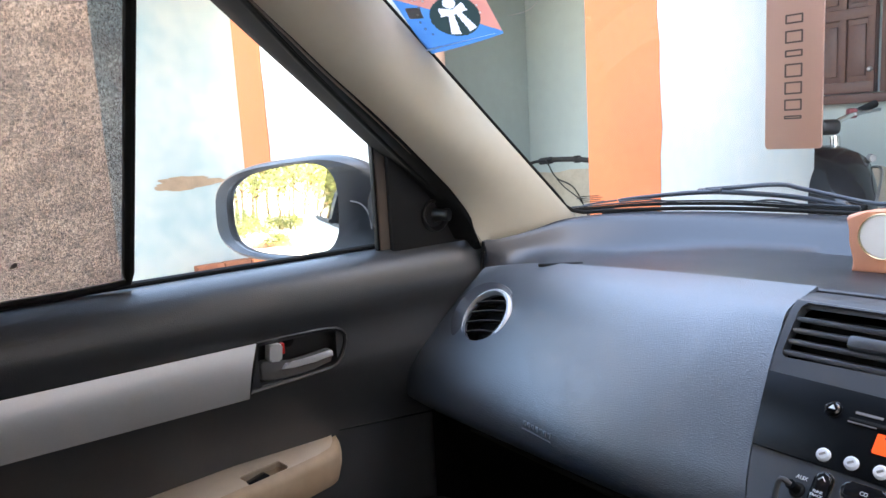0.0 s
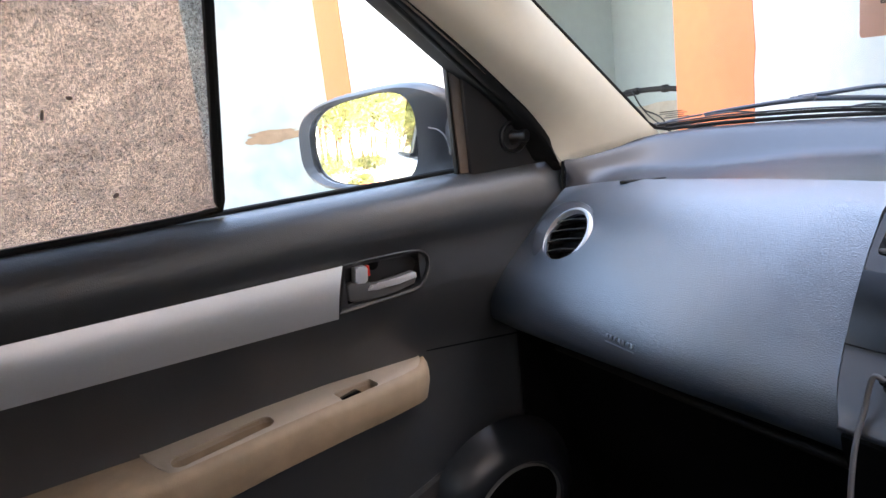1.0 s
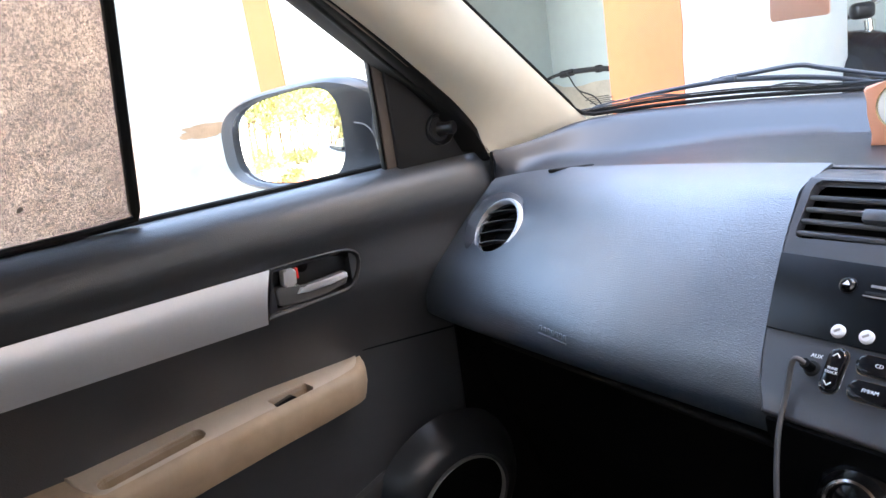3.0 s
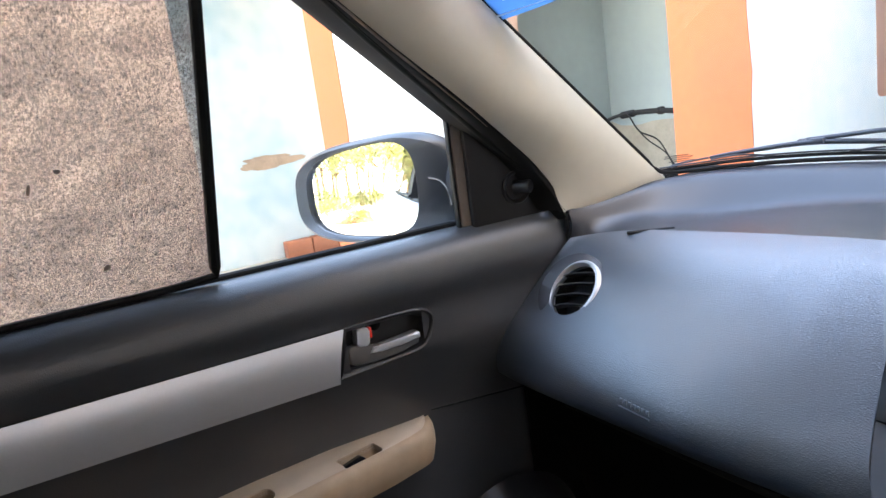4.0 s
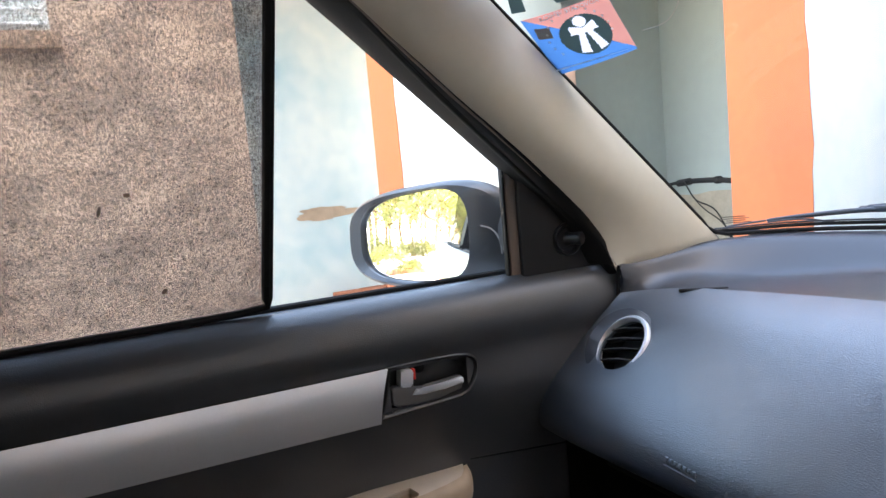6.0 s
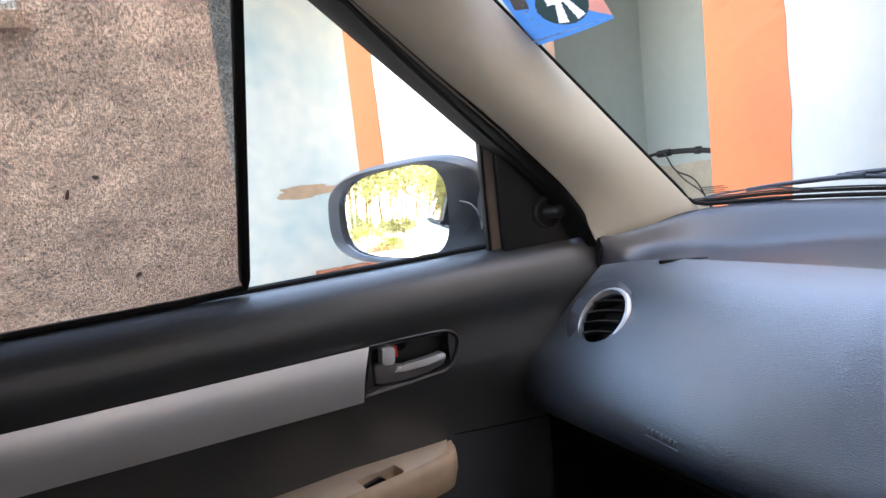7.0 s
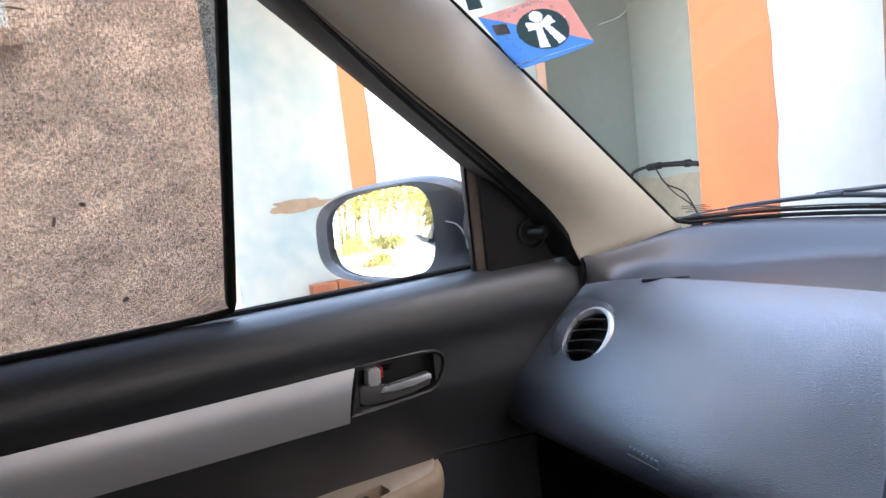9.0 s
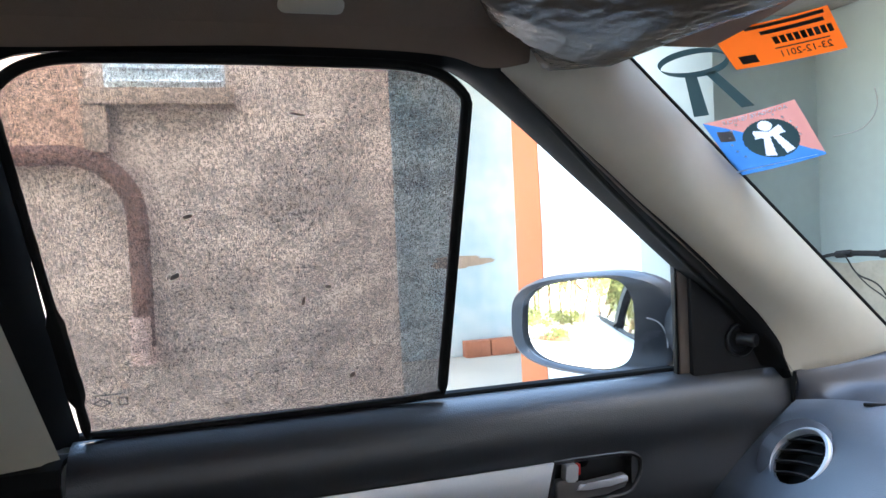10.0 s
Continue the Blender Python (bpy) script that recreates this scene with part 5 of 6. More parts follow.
part("stamp_square", placed(frame_plate(rounded(0.012, 0.012, 0.002, cx=0.026), rounded(0.009, 0.009, 0.0015, cx=0.026), 0.0004), mark), M["dark_ink"], logo)
part("stamp_line", placed(box((0.008, 0.011, 0.0), (0.034, 0.0012, 0.0004)), mark), M["dark_ink"], logo)


# ---- dashboard ----
dash = thing("dashboard", "dark grey grained dashboard with a passenger bulge", "dashboard")
BULGE = [(0.9484, 0.7235), (0.944, 0.702), (0.935, 0.674), (0.921, 0.648), (0.902, 0.624), (0.880, 0.601), (0.858, 0.580), (0.836, 0.5615), (0.815, 0.5485), (0.798, 0.5425), (0.784, 0.5420), (0.773, 0.5475), (0.765, 0.557), (0.760, 0.572)]
# how far it draws back towards the centre panel, row by row
BULGE_IN = (0.0, 0.008, 0.014, 0.014, 0.011, 0.010, 0.0115, 0.013, 0.0125, 0.012, 0.010, 0.0075, 0.0045, 0.0)
# the bulge's outer end, where it meets the door
BULGE_END = [(-0.598, 0.668, 0.936), (-0.600, 0.660, 0.929), (-0.603, 0.650, 0.918), (-0.607, 0.638, 0.905), (-0.611, 0.624, 0.890), (-0.614, 0.607, 0.873), (-0.6175, 0.589, 0.855), (-0.624, 0.570, 0.836), (-0.632, 0.559, 0.815), (-0.641, 0.5555, 0.796), (-0.648, 0.557, 0.780), (-0.650, 0.560, 0.768), (-0.650, 0.570, 0.760), (-0.650, 0.583, 0.756)]
# the seam between bulge and centre panel: height, x
SEAM = [(0.755, -0.1040), (0.77, -0.1105), (0.79, -0.1190), (0.809, -0.1275), (0.827, -0.1350), (0.845, -0.1405), (0.8645, -0.1455), (0.884, -0.1500), (0.9065, -0.1545), (0.926, -0.1567), (0.945, -0.1572), (0.953, -0.1560), (0.960, -0.1530)]
TURN = -0.47  # where the bulge begins to fall back towards the door


def ridge_z(x):
    return 0.961 - 0.07 * x * x


def bulge_row(x):
    lift = ridge_z(x) - 0.9505
    k = min(1.0, max(0.0, (x + 0.32) / 0.17))
    k = k * k * (3 - 2 * k)
    return [Vector((x, y + k * back, z + lift * min(1.0, max(0.0, (z - 0.84) / 0.10)))) for (z, y), back in zip(BULGE, BULGE_IN)]


def bulge_end_row(s):
    """A row between the full bulge (0) and its end at the door (1)."""
    out = []
    for p, e in zip(bulge_row(TURN), BULGE_END):
        q = Vector(e)
        out.append(Vector((p.x + (q.x - p.x) * s, p.y + (q.y - p.y) * s ** 2.3, p.z + (q.z - p.z) * s ** 1.5)))
    return out


def ridge(x):
    """The crease between dash top and bulge."""
    if x >= TURN:
        return Vector((x, 0.7225, ridge_z(x)))
    return bulge_end_row((x - TURN) / (-0.598 - TURN))[0] + Vector((0, -0.001, 0.002))


def smooth_rows(rows, n=4):
    return [spline(r, n) for r in rows]


def top_profile(x):
    """The dash top's section as shares of its way and rise, from the crease to the glass."""
    b, r = base_y(x), ridge(x)
    d, h = b - 0.002 - r.y, 0.990 - r.z
    pts = [(-0.0008, r.z - 0.0045), (-0.0005, r.z - 0.0020), (0.002, r.z - 0.0009), (0.006, r.z - 0.0002)]
    pts = [(y / d, (z - r.z) / h) for y, z in pts]
    pts += [((b - 0.116 - r.y) / d * k, 0.004 * k) for k in (0.3, 0.65)]
    for y, z in ((0.122, r.z + 0.0006), (0.112, max(0.949, r.z + 0.002)), (0.098, 0.957), (0.085, 0.9655), (0.072, 0.9745), (0.060, 0.9825), (0.049, 0.9885), (0.036, 0.9920), (0.018, 0.9930), (0.002, 0.9900)):
        pts.append(((b - y - r.y) / d, (z - r.z) / h))
    return pts


rows = []
for x in span(0.605, -0.485, 54):
    r, t = ridge(x), Vector((x, base_y(x) - 0.002, 0.990))
    rows.append([(x, r.y + (t.y - r.y) * u, r.z + (t.z - r.z) * h) for u, h in top_profile(x)])
# round the corner by the pillar the section fans out and stands up against the door seam
foot = spline([(-0.485, base_y(-0.485) - 0.002, 0.990), (-0.530, 0.926, 0.9905), (-0.565, 0.884, 0.9910), (-0.586, 0.845, 0.9905), (-0.5935, 0.800, 0.988), (-0.5955, 0.745, 0.9835), (-0.5965, 0.700, 0.9795), (-0.5975, 0.667, 0.9765)], 4)
start = top_profile(-0.485)
for i, t in enumerate(foot[1:]):
    k = (i + 1) / (len(foot) - 1)
    r = ridge(-0.485 - (0.598 - 0.485) * min(1.0, 1.06 * k))
    w = k * k * (3 - 2 * k)
    row = []
    for j, (u, h) in enumerate(start):
        v = u if j > 3 else u * (1 - w)
        g = (1 - w) * h + w * (v if j > 3 else h * 0.4)
        p = r.lerp(t, v)
        row.append((p.x + 0.006 * w * math.sin(math.pi * max(0.0, min(1.0, v))), p.y, r.z + (t.z - r.z) * g))
    rows.append(row)
part("dash_top", grid(rows, thick=0.004), M["dash_plain"], dash, "satin dashboard top")
# the inner end follows the centre panel's slanting edge
edge = []
for p in bulge_row(-0.150):
    flush = 0.624 + (p.z - 0.886) * 0.890 + 0.0015
    edge.append(Vector((lerp(SEAM, p.z), flush if 0.80 < p.z < 0.948 else p.y, p.z)))
rows = [bulge_end_row(s) for s in (1.0, 0.985, 0.96, 0.93, 0.89, 0.84, 0.78, 0.72, 0.65, 0.57, 0.49, 0.40, 0.30, 0.20, 0.10)]
rows += [bulge_row(x) for x in span(TURN, -0.205, 14)] + [edge]
bulge = part("passenger_bulge", grid(smooth_rows(rows), thick=-0.004), M["dash"], dash, "leather-grained passenger airbag panel")
rows = []
for x in span(-0.648, 0.62, 20):
    rows.append([(x, 0.579, 0.7565), (x, 0.592, 0.7525), (x, 0.597, 0.745), (x, 0.605, 0.735), (x, 0.64, 0.66), (x, 0.68, 0.55), (x, 0.74, 0.40), (x, 0.86, 0.28)])
# the glovebox's near-black carries the shade under the bulge
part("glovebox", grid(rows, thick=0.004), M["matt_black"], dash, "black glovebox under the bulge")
part("glovebox_ledge", tube([(x, 0.602, 0.729 - 0.012 * (x + 0.5)) for x in span(-0.56, -0.12, 12)], 0.0055, 10), M["sail"], dash, "narrow ledge of the glovebox lid")
rows = [[(x, y, z) for z, y in BULGE] for x in span(0.14, 0.62, 8)]
part("far_dash", grid(rows, thick=0.004), M["dash_plain"], dash)
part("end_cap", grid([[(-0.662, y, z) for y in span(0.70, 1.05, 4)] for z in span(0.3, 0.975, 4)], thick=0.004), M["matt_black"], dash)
# added near-black sheet in place of the dash's shadow on the door
part("footwell_shade", grid([[(-0.642 + 0.004 * (y > 0.60), y, z) for y in (0.592, 0.600, 0.66, 0.76)] for z in span(0.28, 0.765, 6)], thick=0.004), M["matt_black"], dash, "near-black sheet standing in for the footwell's shade")
part("top_slot", box((-0.503, 0.722, 0.9445), (0.060, 0.006, 0.004), 0.0012, Matrix.Rotation(0.85, 4, "Z")), M["void"], dash, "narrow black demister slot")
part("dash_seam", tube([(-0.6010, 0.6665, 0.922), (-0.6015, 0.6663, 0.938), (-0.6005, 0.6662, 0.957), (-0.5975, 0.6670, 0.9755)], 0.0026, 8), M["void"], dash, "dark gap between dashboard and door")
# embossed airbag lettering as plain raised bars
for k in range(7):
    part("embossed_bar", box((-0.3855 + 0.0064 * k, 0.5398 - 0.0001 * k, 0.8050 - 0.0005 * k), (0.0046, 0.0026, 0.0055), 0.0006, Matrix.Rotation(-0.33, 4, "X")), M["dash"], dash)
part("embossed_line", box((-0.366, 0.5377, 0.7975), (0.044, 0.0026, 0.0014), 0.0004, Matrix.Rotation(0.075, 4, "Y")), M["dash"], dash)


def round_vent():
    c, n = Vector((-0.5289, 0.6072, 0.8910)), Vector((-0.10, -0.78, 0.65)).normalized()
    r = Vector((0, 0, 1)).cross(n).normalized()
    m = Matrix.Translation(c) @ Matrix((r, n.cross(r), n)).transposed().to_4x4()
    m = m @ Matrix.Scale(0.99, 4)
    shell = Matrix.Translation((-0.0115, -0.0005, 0.0005)) @ Matrix.Rotation(0.25, 4, "Y")
    sit = Matrix.Translation((0, 0, -0.0015)) @ Matrix.Rotation(0.08, 4, "Y")
    cut(bulge, placed(capped([[(0.0375 * math.cos(2 * math.pi * q / 40), 0.0375 * math.sin(2 * math.pi * q / 40), h) for q in range(40)] for h in (-0.060, 0.030)]), m))
    turns = [2 * math.pi * q / 56 for q in range(56)]
    rows = [[t @ Vector((r * math.cos(a), r * math.sin(a), h)) for a in turns] for r, h, t in ((0.0530, -0.060, shell), (0.0525, -0.026, shell), (0.0518, -0.010, shell), (0.0505, -0.0050, shell), (0.0485, -0.0038, shell), (0.0408, -0.0004, sit))]
    v = part("side_vent", placed(grid(rows, close=True), m), M["panel"], dash, "round side air vent")
    # the ring is broader on its inner side
    rows = []
    for r, h, o in ((0.0414, -0.003, 0.0), (0.0412, 0.0002, 0.0), (0.0402, 0.0018, 0.1), (0.0382, 0.0016, 0.8), (0.0372, -0.001, 1.0), (0.0368, -0.008, 1.0)):
        rows.append([(r * math.cos(2 * math.pi * q / 56) - 0.0033 * o, r * math.sin(2 * math.pi * q / 56) - 0.0010 * o, h) for q in range(56)])
    part("vent_ring", placed(grid(rows, close=True), m @ sit), M["silver"], v, "silver vent ring")
    part("vent_cup", placed(lathe([(0.0385, -0.004), (0.038, -0.030), (0.0, -0.0305)], 40), m @ Matrix.Translation((-0.003, -0.001, 0))), M["void"], v)
    tilt = m @ Matrix.Translation((-0.003, -0.0008, 0)) @ Matrix.Rotation(radians(14), 4, "Z")
    for k in range(4):
        y = -0.0225 + 0.0148 * k
        w = math.sqrt(0.0368 ** 2 - y * y) * 2 - 0.001
        rows = [[(w * (s - 0.5), y + 0.0022 * math.sin(math.pi * s) + dy, z) for dy, z in ((-0.0010, -0.001), (0.0012, -0.0015), (0.0036, -0.013), (0.0016, -0.013))] for s in span(0, 1, 10)]
        part("vent_slat", placed(capped(rows), tilt), M["bezel"], v)


round_vent()


# ---- centre panel with vents, radio and knobs ----
stack = thing("centre_console", "dark centre panel with air vents, radio and knobs", "console")
SLOPE = Vector((0, 0.665, 0.747)).normalized()
SP = Matrix.Translation((0, 0.624, 0.886)) @ Matrix((Vector((1, 0, 0)), SLOPE, Vector((1, 0, 0)).cross(SLOPE))).transposed().to_4x4()


def on_stack(x, z):
    """Panel coordinates of a place at x and height z on the sloping centre panel."""
    return x, (z - 0.886) / SLOPE.z


def stack_outline(pts):
    return [on_stack(*p) for p in pts]


panel = stack_outline([(-0.1545, 0.9555)] + [(x + 0.0012, z) for z, x in SEAM[10:2:-1]] + [(-0.1175, 0.791), (0.13, 0.791), (0.16, 0.9555)])
face = part("panel", placed(plate(panel, 0.012, 0.003, 3), SP @ Matrix.Translation((0, 0, -0.010))), M["panel"], stack, "satin grey panel")
hole = stack_outline([(-0.1480, 0.9440), (-0.1465, 0.9495), (-0.1420, 0.9525), (-0.004, 0.9535), (-0.004, 0.9110), (-0.1420, 0.9090), (-0.1462, 0.9105), (-0.1475, 0.9140)])
cut(face, placed(plate(hole, 0.04), SP @ Matrix.Translation((0, 0, -0.02))))
back = part("vent_cavity", placed(plate(inset(hole, -0.003), 0.004), SP @ Matrix.Translation((0, 0, -0.034))), M["void"], stack)
x0, y0 = on_stack(-0.152, 0.903)
for k in range(4):
    _, y = on_stack(0, 0.9158 + 0.0089 * k)
    part("vent_slat", placed(box((-0.0755, y, -0.007), (0.144, 0.0046, 0.018), 0.0014, Matrix.Rotation(0.5, 4, "X")), SP), M["panel"], stack)
_, y = on_stack(0, 0.9285)
part("vent_tab", placed(box((-0.078, y, 0.001), (0.034, 0.012, 0.012), 0.003), SP), M["panel"], stack)
rows = []
for x in span(-0.1555, 0.165, 24):
    q = ridge_z(x) - 0.002
    rows.append([(x, 0.7195, q - 0.0015), (x, 0.708, q - 0.0012), (x, 0.698, q - 0.0022), (x, 0.690, q - 0.0045), (x, 0.6845, q - 0.0065), (x, 0.6815, q - 0.0095)])
part("panel_top", grid(smooth_rows(rows, 3)), M["panel"], stack)
radio = stack_outline([(-0.1512, 0.8965), (-0.1455, 0.8720), (-0.1385, 0.8440), (0.12, 0.8425), (0.12, 0.8945)])
part("radio_panel", placed(plate(radio, 0.005, 0.001), SP), M["radio"], stack, "gloss black radio front")


def button(x, z, r, material, name, label, h=0.004):
    x, y = on_stack(x, z)
    b = part(name, placed(lathe([(0.0, h), (r * 0.7, h), (r * 0.95, h * 0.7), (r, 0.0)], 28), SP @ Matrix.Translation((x, y, 0.004))), material, stack, label)
    return b, SP @ Matrix.Translation((x, y, 0.004 + h + 0.0003))


_, m = button(-0.0850, 0.8805, 0.0060, M["black"], "eject_button", "chrome eject button")
part("eject_rim", placed(lathe([(0.0060, -0.004), (0.0072, -0.003), (0.0072, -0.005)], 28), m), M["chrome"], stack)
part("eject_mark", placed(plate([(-0.003, -0.001), (0.003, -0.001), (0, 0.003)], 0.0004), m), M["white_ink"], stack)
for x in (-0.0790, -0.0570, -0.0350):
    _, m = button(x, 0.8505, 0.0058, M["white_button"], "preset_button", "white round preset button")
    part("button_mark", placed(box((0, 0, 0), (0.005, 0.0018, 0.0004)), m @ Matrix.Rotation(0.6, 4, "Z")), M["lever"], stack)
sx, sy = on_stack(-0.068, 0.8765)
part("disc_slot", placed(box((sx + 0.060, sy + 0.001, 0.0055), (0.125, 0.003, 0.002), 0.0008), SP), M["void"], stack)
part("slot_edge", placed(box((sx + 0.008, sy - 0.0015, 0.0055), (0.022, 0.001, 0.0012)), SP), M["lever"], stack)
part("printed_bar", placed(box((sx + 0.011, sy + 0.0075, 0.0053), (0.021, 0.0022, 0.0006)), SP), M["lever"], stack)
lx, ly = on_stack(-0.0155, 0.8665)
part("display", placed(plate(rounded(0.062, 0.0165, 0.001, cx=lx, cy=ly), 0.001), SP @ Matrix.Translation((0, 0, 0.005))), M["orange_lcd"], stack, "lit orange radio display")
part("display_bar", placed(box((lx - 0.020, ly + 0.0055, 0.0063), (0.010, 0.0015, 0.0004)), SP), M["dark_ink"], stack)
for k in range(3):
    part("display_bar", placed(box((lx - 0.004 + 0.008 * k, ly - 0.001, 0.0063), (0.0045, 0.008, 0.0004)), SP), M["dark_ink"], stack)
px, py = on_stack(-0.0725, 0.8268)
part("tune_rocker", placed(plate(rounded(0.0125, 0.036, 0.0062, cx=px, cy=py), 0.005, 0.0018, 3), SP @ Matrix.Translation((0, 0, 0.002))), M["black"], stack, "black tuning rocker")
for s in (1, -1):
    part("chevron", placed(tube([(px - 0.0028, py + s * 0.0105, 0.0073), (px, py + s * 0.0135, 0.0073), (px + 0.0028, py + s * 0.0105, 0.0073)], 0.0005, 6), SP), M["white_ink"], stack)
part("rocker_rim", placed(tube([(*p, 0.0025) for p in rounded(0.0150, 0.0385, 0.0074, cx=px, cy=py)], 0.0008, 6, True), SP), M["chrome"], stack)
writing("lettering", "TUNE\nTRACK", 0.0032, SP @ Matrix.Translation((px, py - 0.001, 0.0072)), M["white_button"], stack)
for z, text in ((0.8348, "CD"), (0.8193, "FM/AM")):
    bx, by = on_stack(-0.0405, z)
    part("mode_button", placed(plate(rounded(0.034, 0.0145, 0.006, cx=bx, cy=by), 0.005, 0.0018, 3), SP @ Matrix.Translation((0, 0, 0.002))), M["black"], stack, "black radio mode button")
    part("button_rim", placed(tube([(*p, 0.0025) for p in rounded(0.036, 0.0165, 0.007, cx=bx, cy=by)], 0.0007, 6, True), SP), M["chrome"], stack)
    writing("lettering", text, 0.0042, SP @ Matrix.Translation((bx, by, 0.0072)), M["white_button"], stack)
kx, ky = on_stack(0.010, 0.835)
part("volume_knob", placed(lathe([(0, 0.016), (0.017, 0.016), (0.0195, 0.014), (0.021, 0.004), (0.024, 0.002), (0.025, 0.0)], 44), SP @ Matrix.Translation((kx, ky, 0.002))), M["silver"], stack, "silver volume knob")
ax, ay = on_stack(-0.0925, 0.8332)
writing("lettering", "AUX", 0.0046, SP @ Matrix.Translation((ax + 0.003, ay, 0.0024)), M["white_button"], stack)
jx, jy = on_stack(-0.0900, 0.8252)
part("aux_socket", placed(lathe([(0.0, 0.0035), (0.0035, 0.0035), (0.006, 0.003), (0.007, 0.0)], 20), SP @ Matrix.Translation((jx, jy, 0.001))), M["void"], stack)
rows = [[(x, 0.549, 0.793), (x, 0.541, 0.785), (x, 0.543, 0.773), (x, 0.556, 0.745), (x, 0.575, 0.66), (x, 0.60, 0.50), (x, 0.62, 0.3)] for x in span(-0.115, 0.12, 6)]
low = part("heater_panel", grid(rows, thick=0.004), M["matt_black"], stack, "dark heater control panel")
hk = Matrix.Translation((-0.042, 0.540, 0.735)) @ Matrix((Vector((1, 0, 0)), Vector((0, 0.25, 0.97)), Vector((0, -0.97, 0.25)))).transposed().to_4x4() @ Matrix.Scale(0.80, 4)
hkn = part("heater_knob", placed(lathe([(0.040, -0.02), (0.040, 0.0), (0.036, 0.004), (0.030, 0.002), (0.0, 0.002)], 48), hk), M["black"], stack, "round heater knob")
part("knob_ring", placed(lathe([(0.0285, 0.0), (0.0285, 0.010), (0.0265, 0.012), (0.0245, 0.010), (0.0245, 0.002)], 48), hk), M["chrome"], hkn, "chrome knob ring")
part("knob_cap", placed(lathe([(0.0, 0.009), (0.020, 0.008), (0.0245, 0.005)], 36), hk), M["black"], hkn)

# aux cable hanging from its socket
cable = thing("aux_cable", "grey audio cable plugged into the centre panel", "cable")
part("plug", tube([SP @ Vector((jx, jy, 0.002)), SP @ Vector((jx - 0.001, jy, 0.014))], 0.0042, 12), M["matt_black"], cable)
part("lead", tube(spline([SP @ Vector((jx - 0.001, jy, 0.013)), SP @ Vector((jx - 0.008, jy - 0.001, 0.018)), (-0.0995, 0.548, 0.812), (-0.0955, 0.527, 0.780), (-0.0840, 0.505, 0.73), (-0.072, 0.50, 0.66), (-0.066, 0.50, 0.55), (-0.06, 0.52, 0.30)], 6), 0.0023, 10), M["cable"], cable)


# ---- loose and hung things in the car ----
def dash_box():
    b = thing("dial_box", "orange lacquered box with a round white dial", "ornament")
    m = basis((-0.135, 0.823, 0.9590), (1, 0.12, 0), (0, 0, 1))
    sil = [(-0.042, 0.0), (0.042, 0.0), (0.040, 0.02), (0.041, 0.045), (0.050, 0.078), (0.047, 0.083), (0.025, 0.089), (0.0, 0.091), (-0.025, 0.089), (-0.047, 0.083), (-0.050, 0.078), (-0.041, 0.045), (-0.040, 0.02)]
    part("case", placed(plate([(0.80 * x, 0.72 * y) for x, y in sil], 0.030, 0.003), m @ Matrix.Translation((0, 0, -0.03))), M["orange_box"], b)
    d = m @ Matrix.Translation((-0.003, 0.0395, 0.0)) @ Matrix.Scale(0.82, 4)
    part("dial", placed(lathe([(0.0, 0.004), (0.027, 0.003), (0.028, 0.0)], 40), d), M["white_ink"], b, "white round dial")
    part("dial_rim", placed(lathe([(0.0280, 0.0), (0.0280, 0.0035), (0.0288, 0.0042), (0.0296, 0.003), (0.0296, 0.0)], 40), d), M["gold"], b, "gold dial rim")


dash_box()


def hanging_card():
    """The peach air-freshener card that hangs from the inner mirror."""
    c = thing("hanging_card", "peach air-freshener card hanging behind the windscreen", "card")
    m = basis((-0.169, 0.70, 1.191), (1, 0.06, 0), (0.0, 0, 1))
    part("card", placed(plate(rounded(0.053, 0.190, 0.003), 0.0025, 0.0008), m), M["peach"], c)
    for k, h in enumerate((0.0035, 0.0105, 0.0115, 0.0125, 0.0065, 0.0115, 0.0085)):
        z = 1.1245 + (0.0, 0.0115, 0.0270, 0.0430, 0.0585, 0.0735, 0.0895)[k]
        part("printed_bar", placed(frame_plate(rounded(0.0165, h, 0.0008, 2, cy=z - 1.190), rounded(0.0135, max(0.0004, h - 0.0030), 0.0002, 2, cy=z - 1.190), 0.0003), m @ Matrix.Translation((0, 0, 0.0025))), M["grey_print"], c)
    part("string", tube([m @ Vector((0, 0.095, 0.0015)), (-0.165, 0.66, 1.40)], 0.0007, 6), M["cable"], c)


hanging_card()


def on_glass(x, z, off):
    return Vector((x, glass_y(x, z) - off, z))


def glass_sheet(corners, off, nu=8, nv=8):
    """A thin sheet against the inside of the windscreen, between four corners (x, z): TL, TR, BR, BL."""
    tl, tr, br, bl = [Vector((*c, 0)) for c in corners]
    rows = []
    for j in range(nv + 1):
        a, b = tl.lerp(bl, j / nv), tr.lerp(br, j / nv)
        rows.append([on_glass(*(a.lerp(b, i / nu))[:2], off) for i in range(nu + 1)])
    return rows


TAG = ((-0.588, 1.294), (-0.511, 1.311), (-0.524, 1.249), (-0.595, 1.230))


def tag_at(u, v, off):
    tl, tr, br, bl = [Vector((*c, 0)) for c in TAG]
    p = tl.lerp(tr, u).lerp(bl.lerp(br, u), v)
    return on_glass(p.x, p.y, off)


def tag_patch(points, off):
    """A flat print on the card from (u, v) points."""
    bm = bmesh.new()
    bm.faces.new([bm.verts.new(tag_at(u, v, off)) for u, v in points])
    return bm


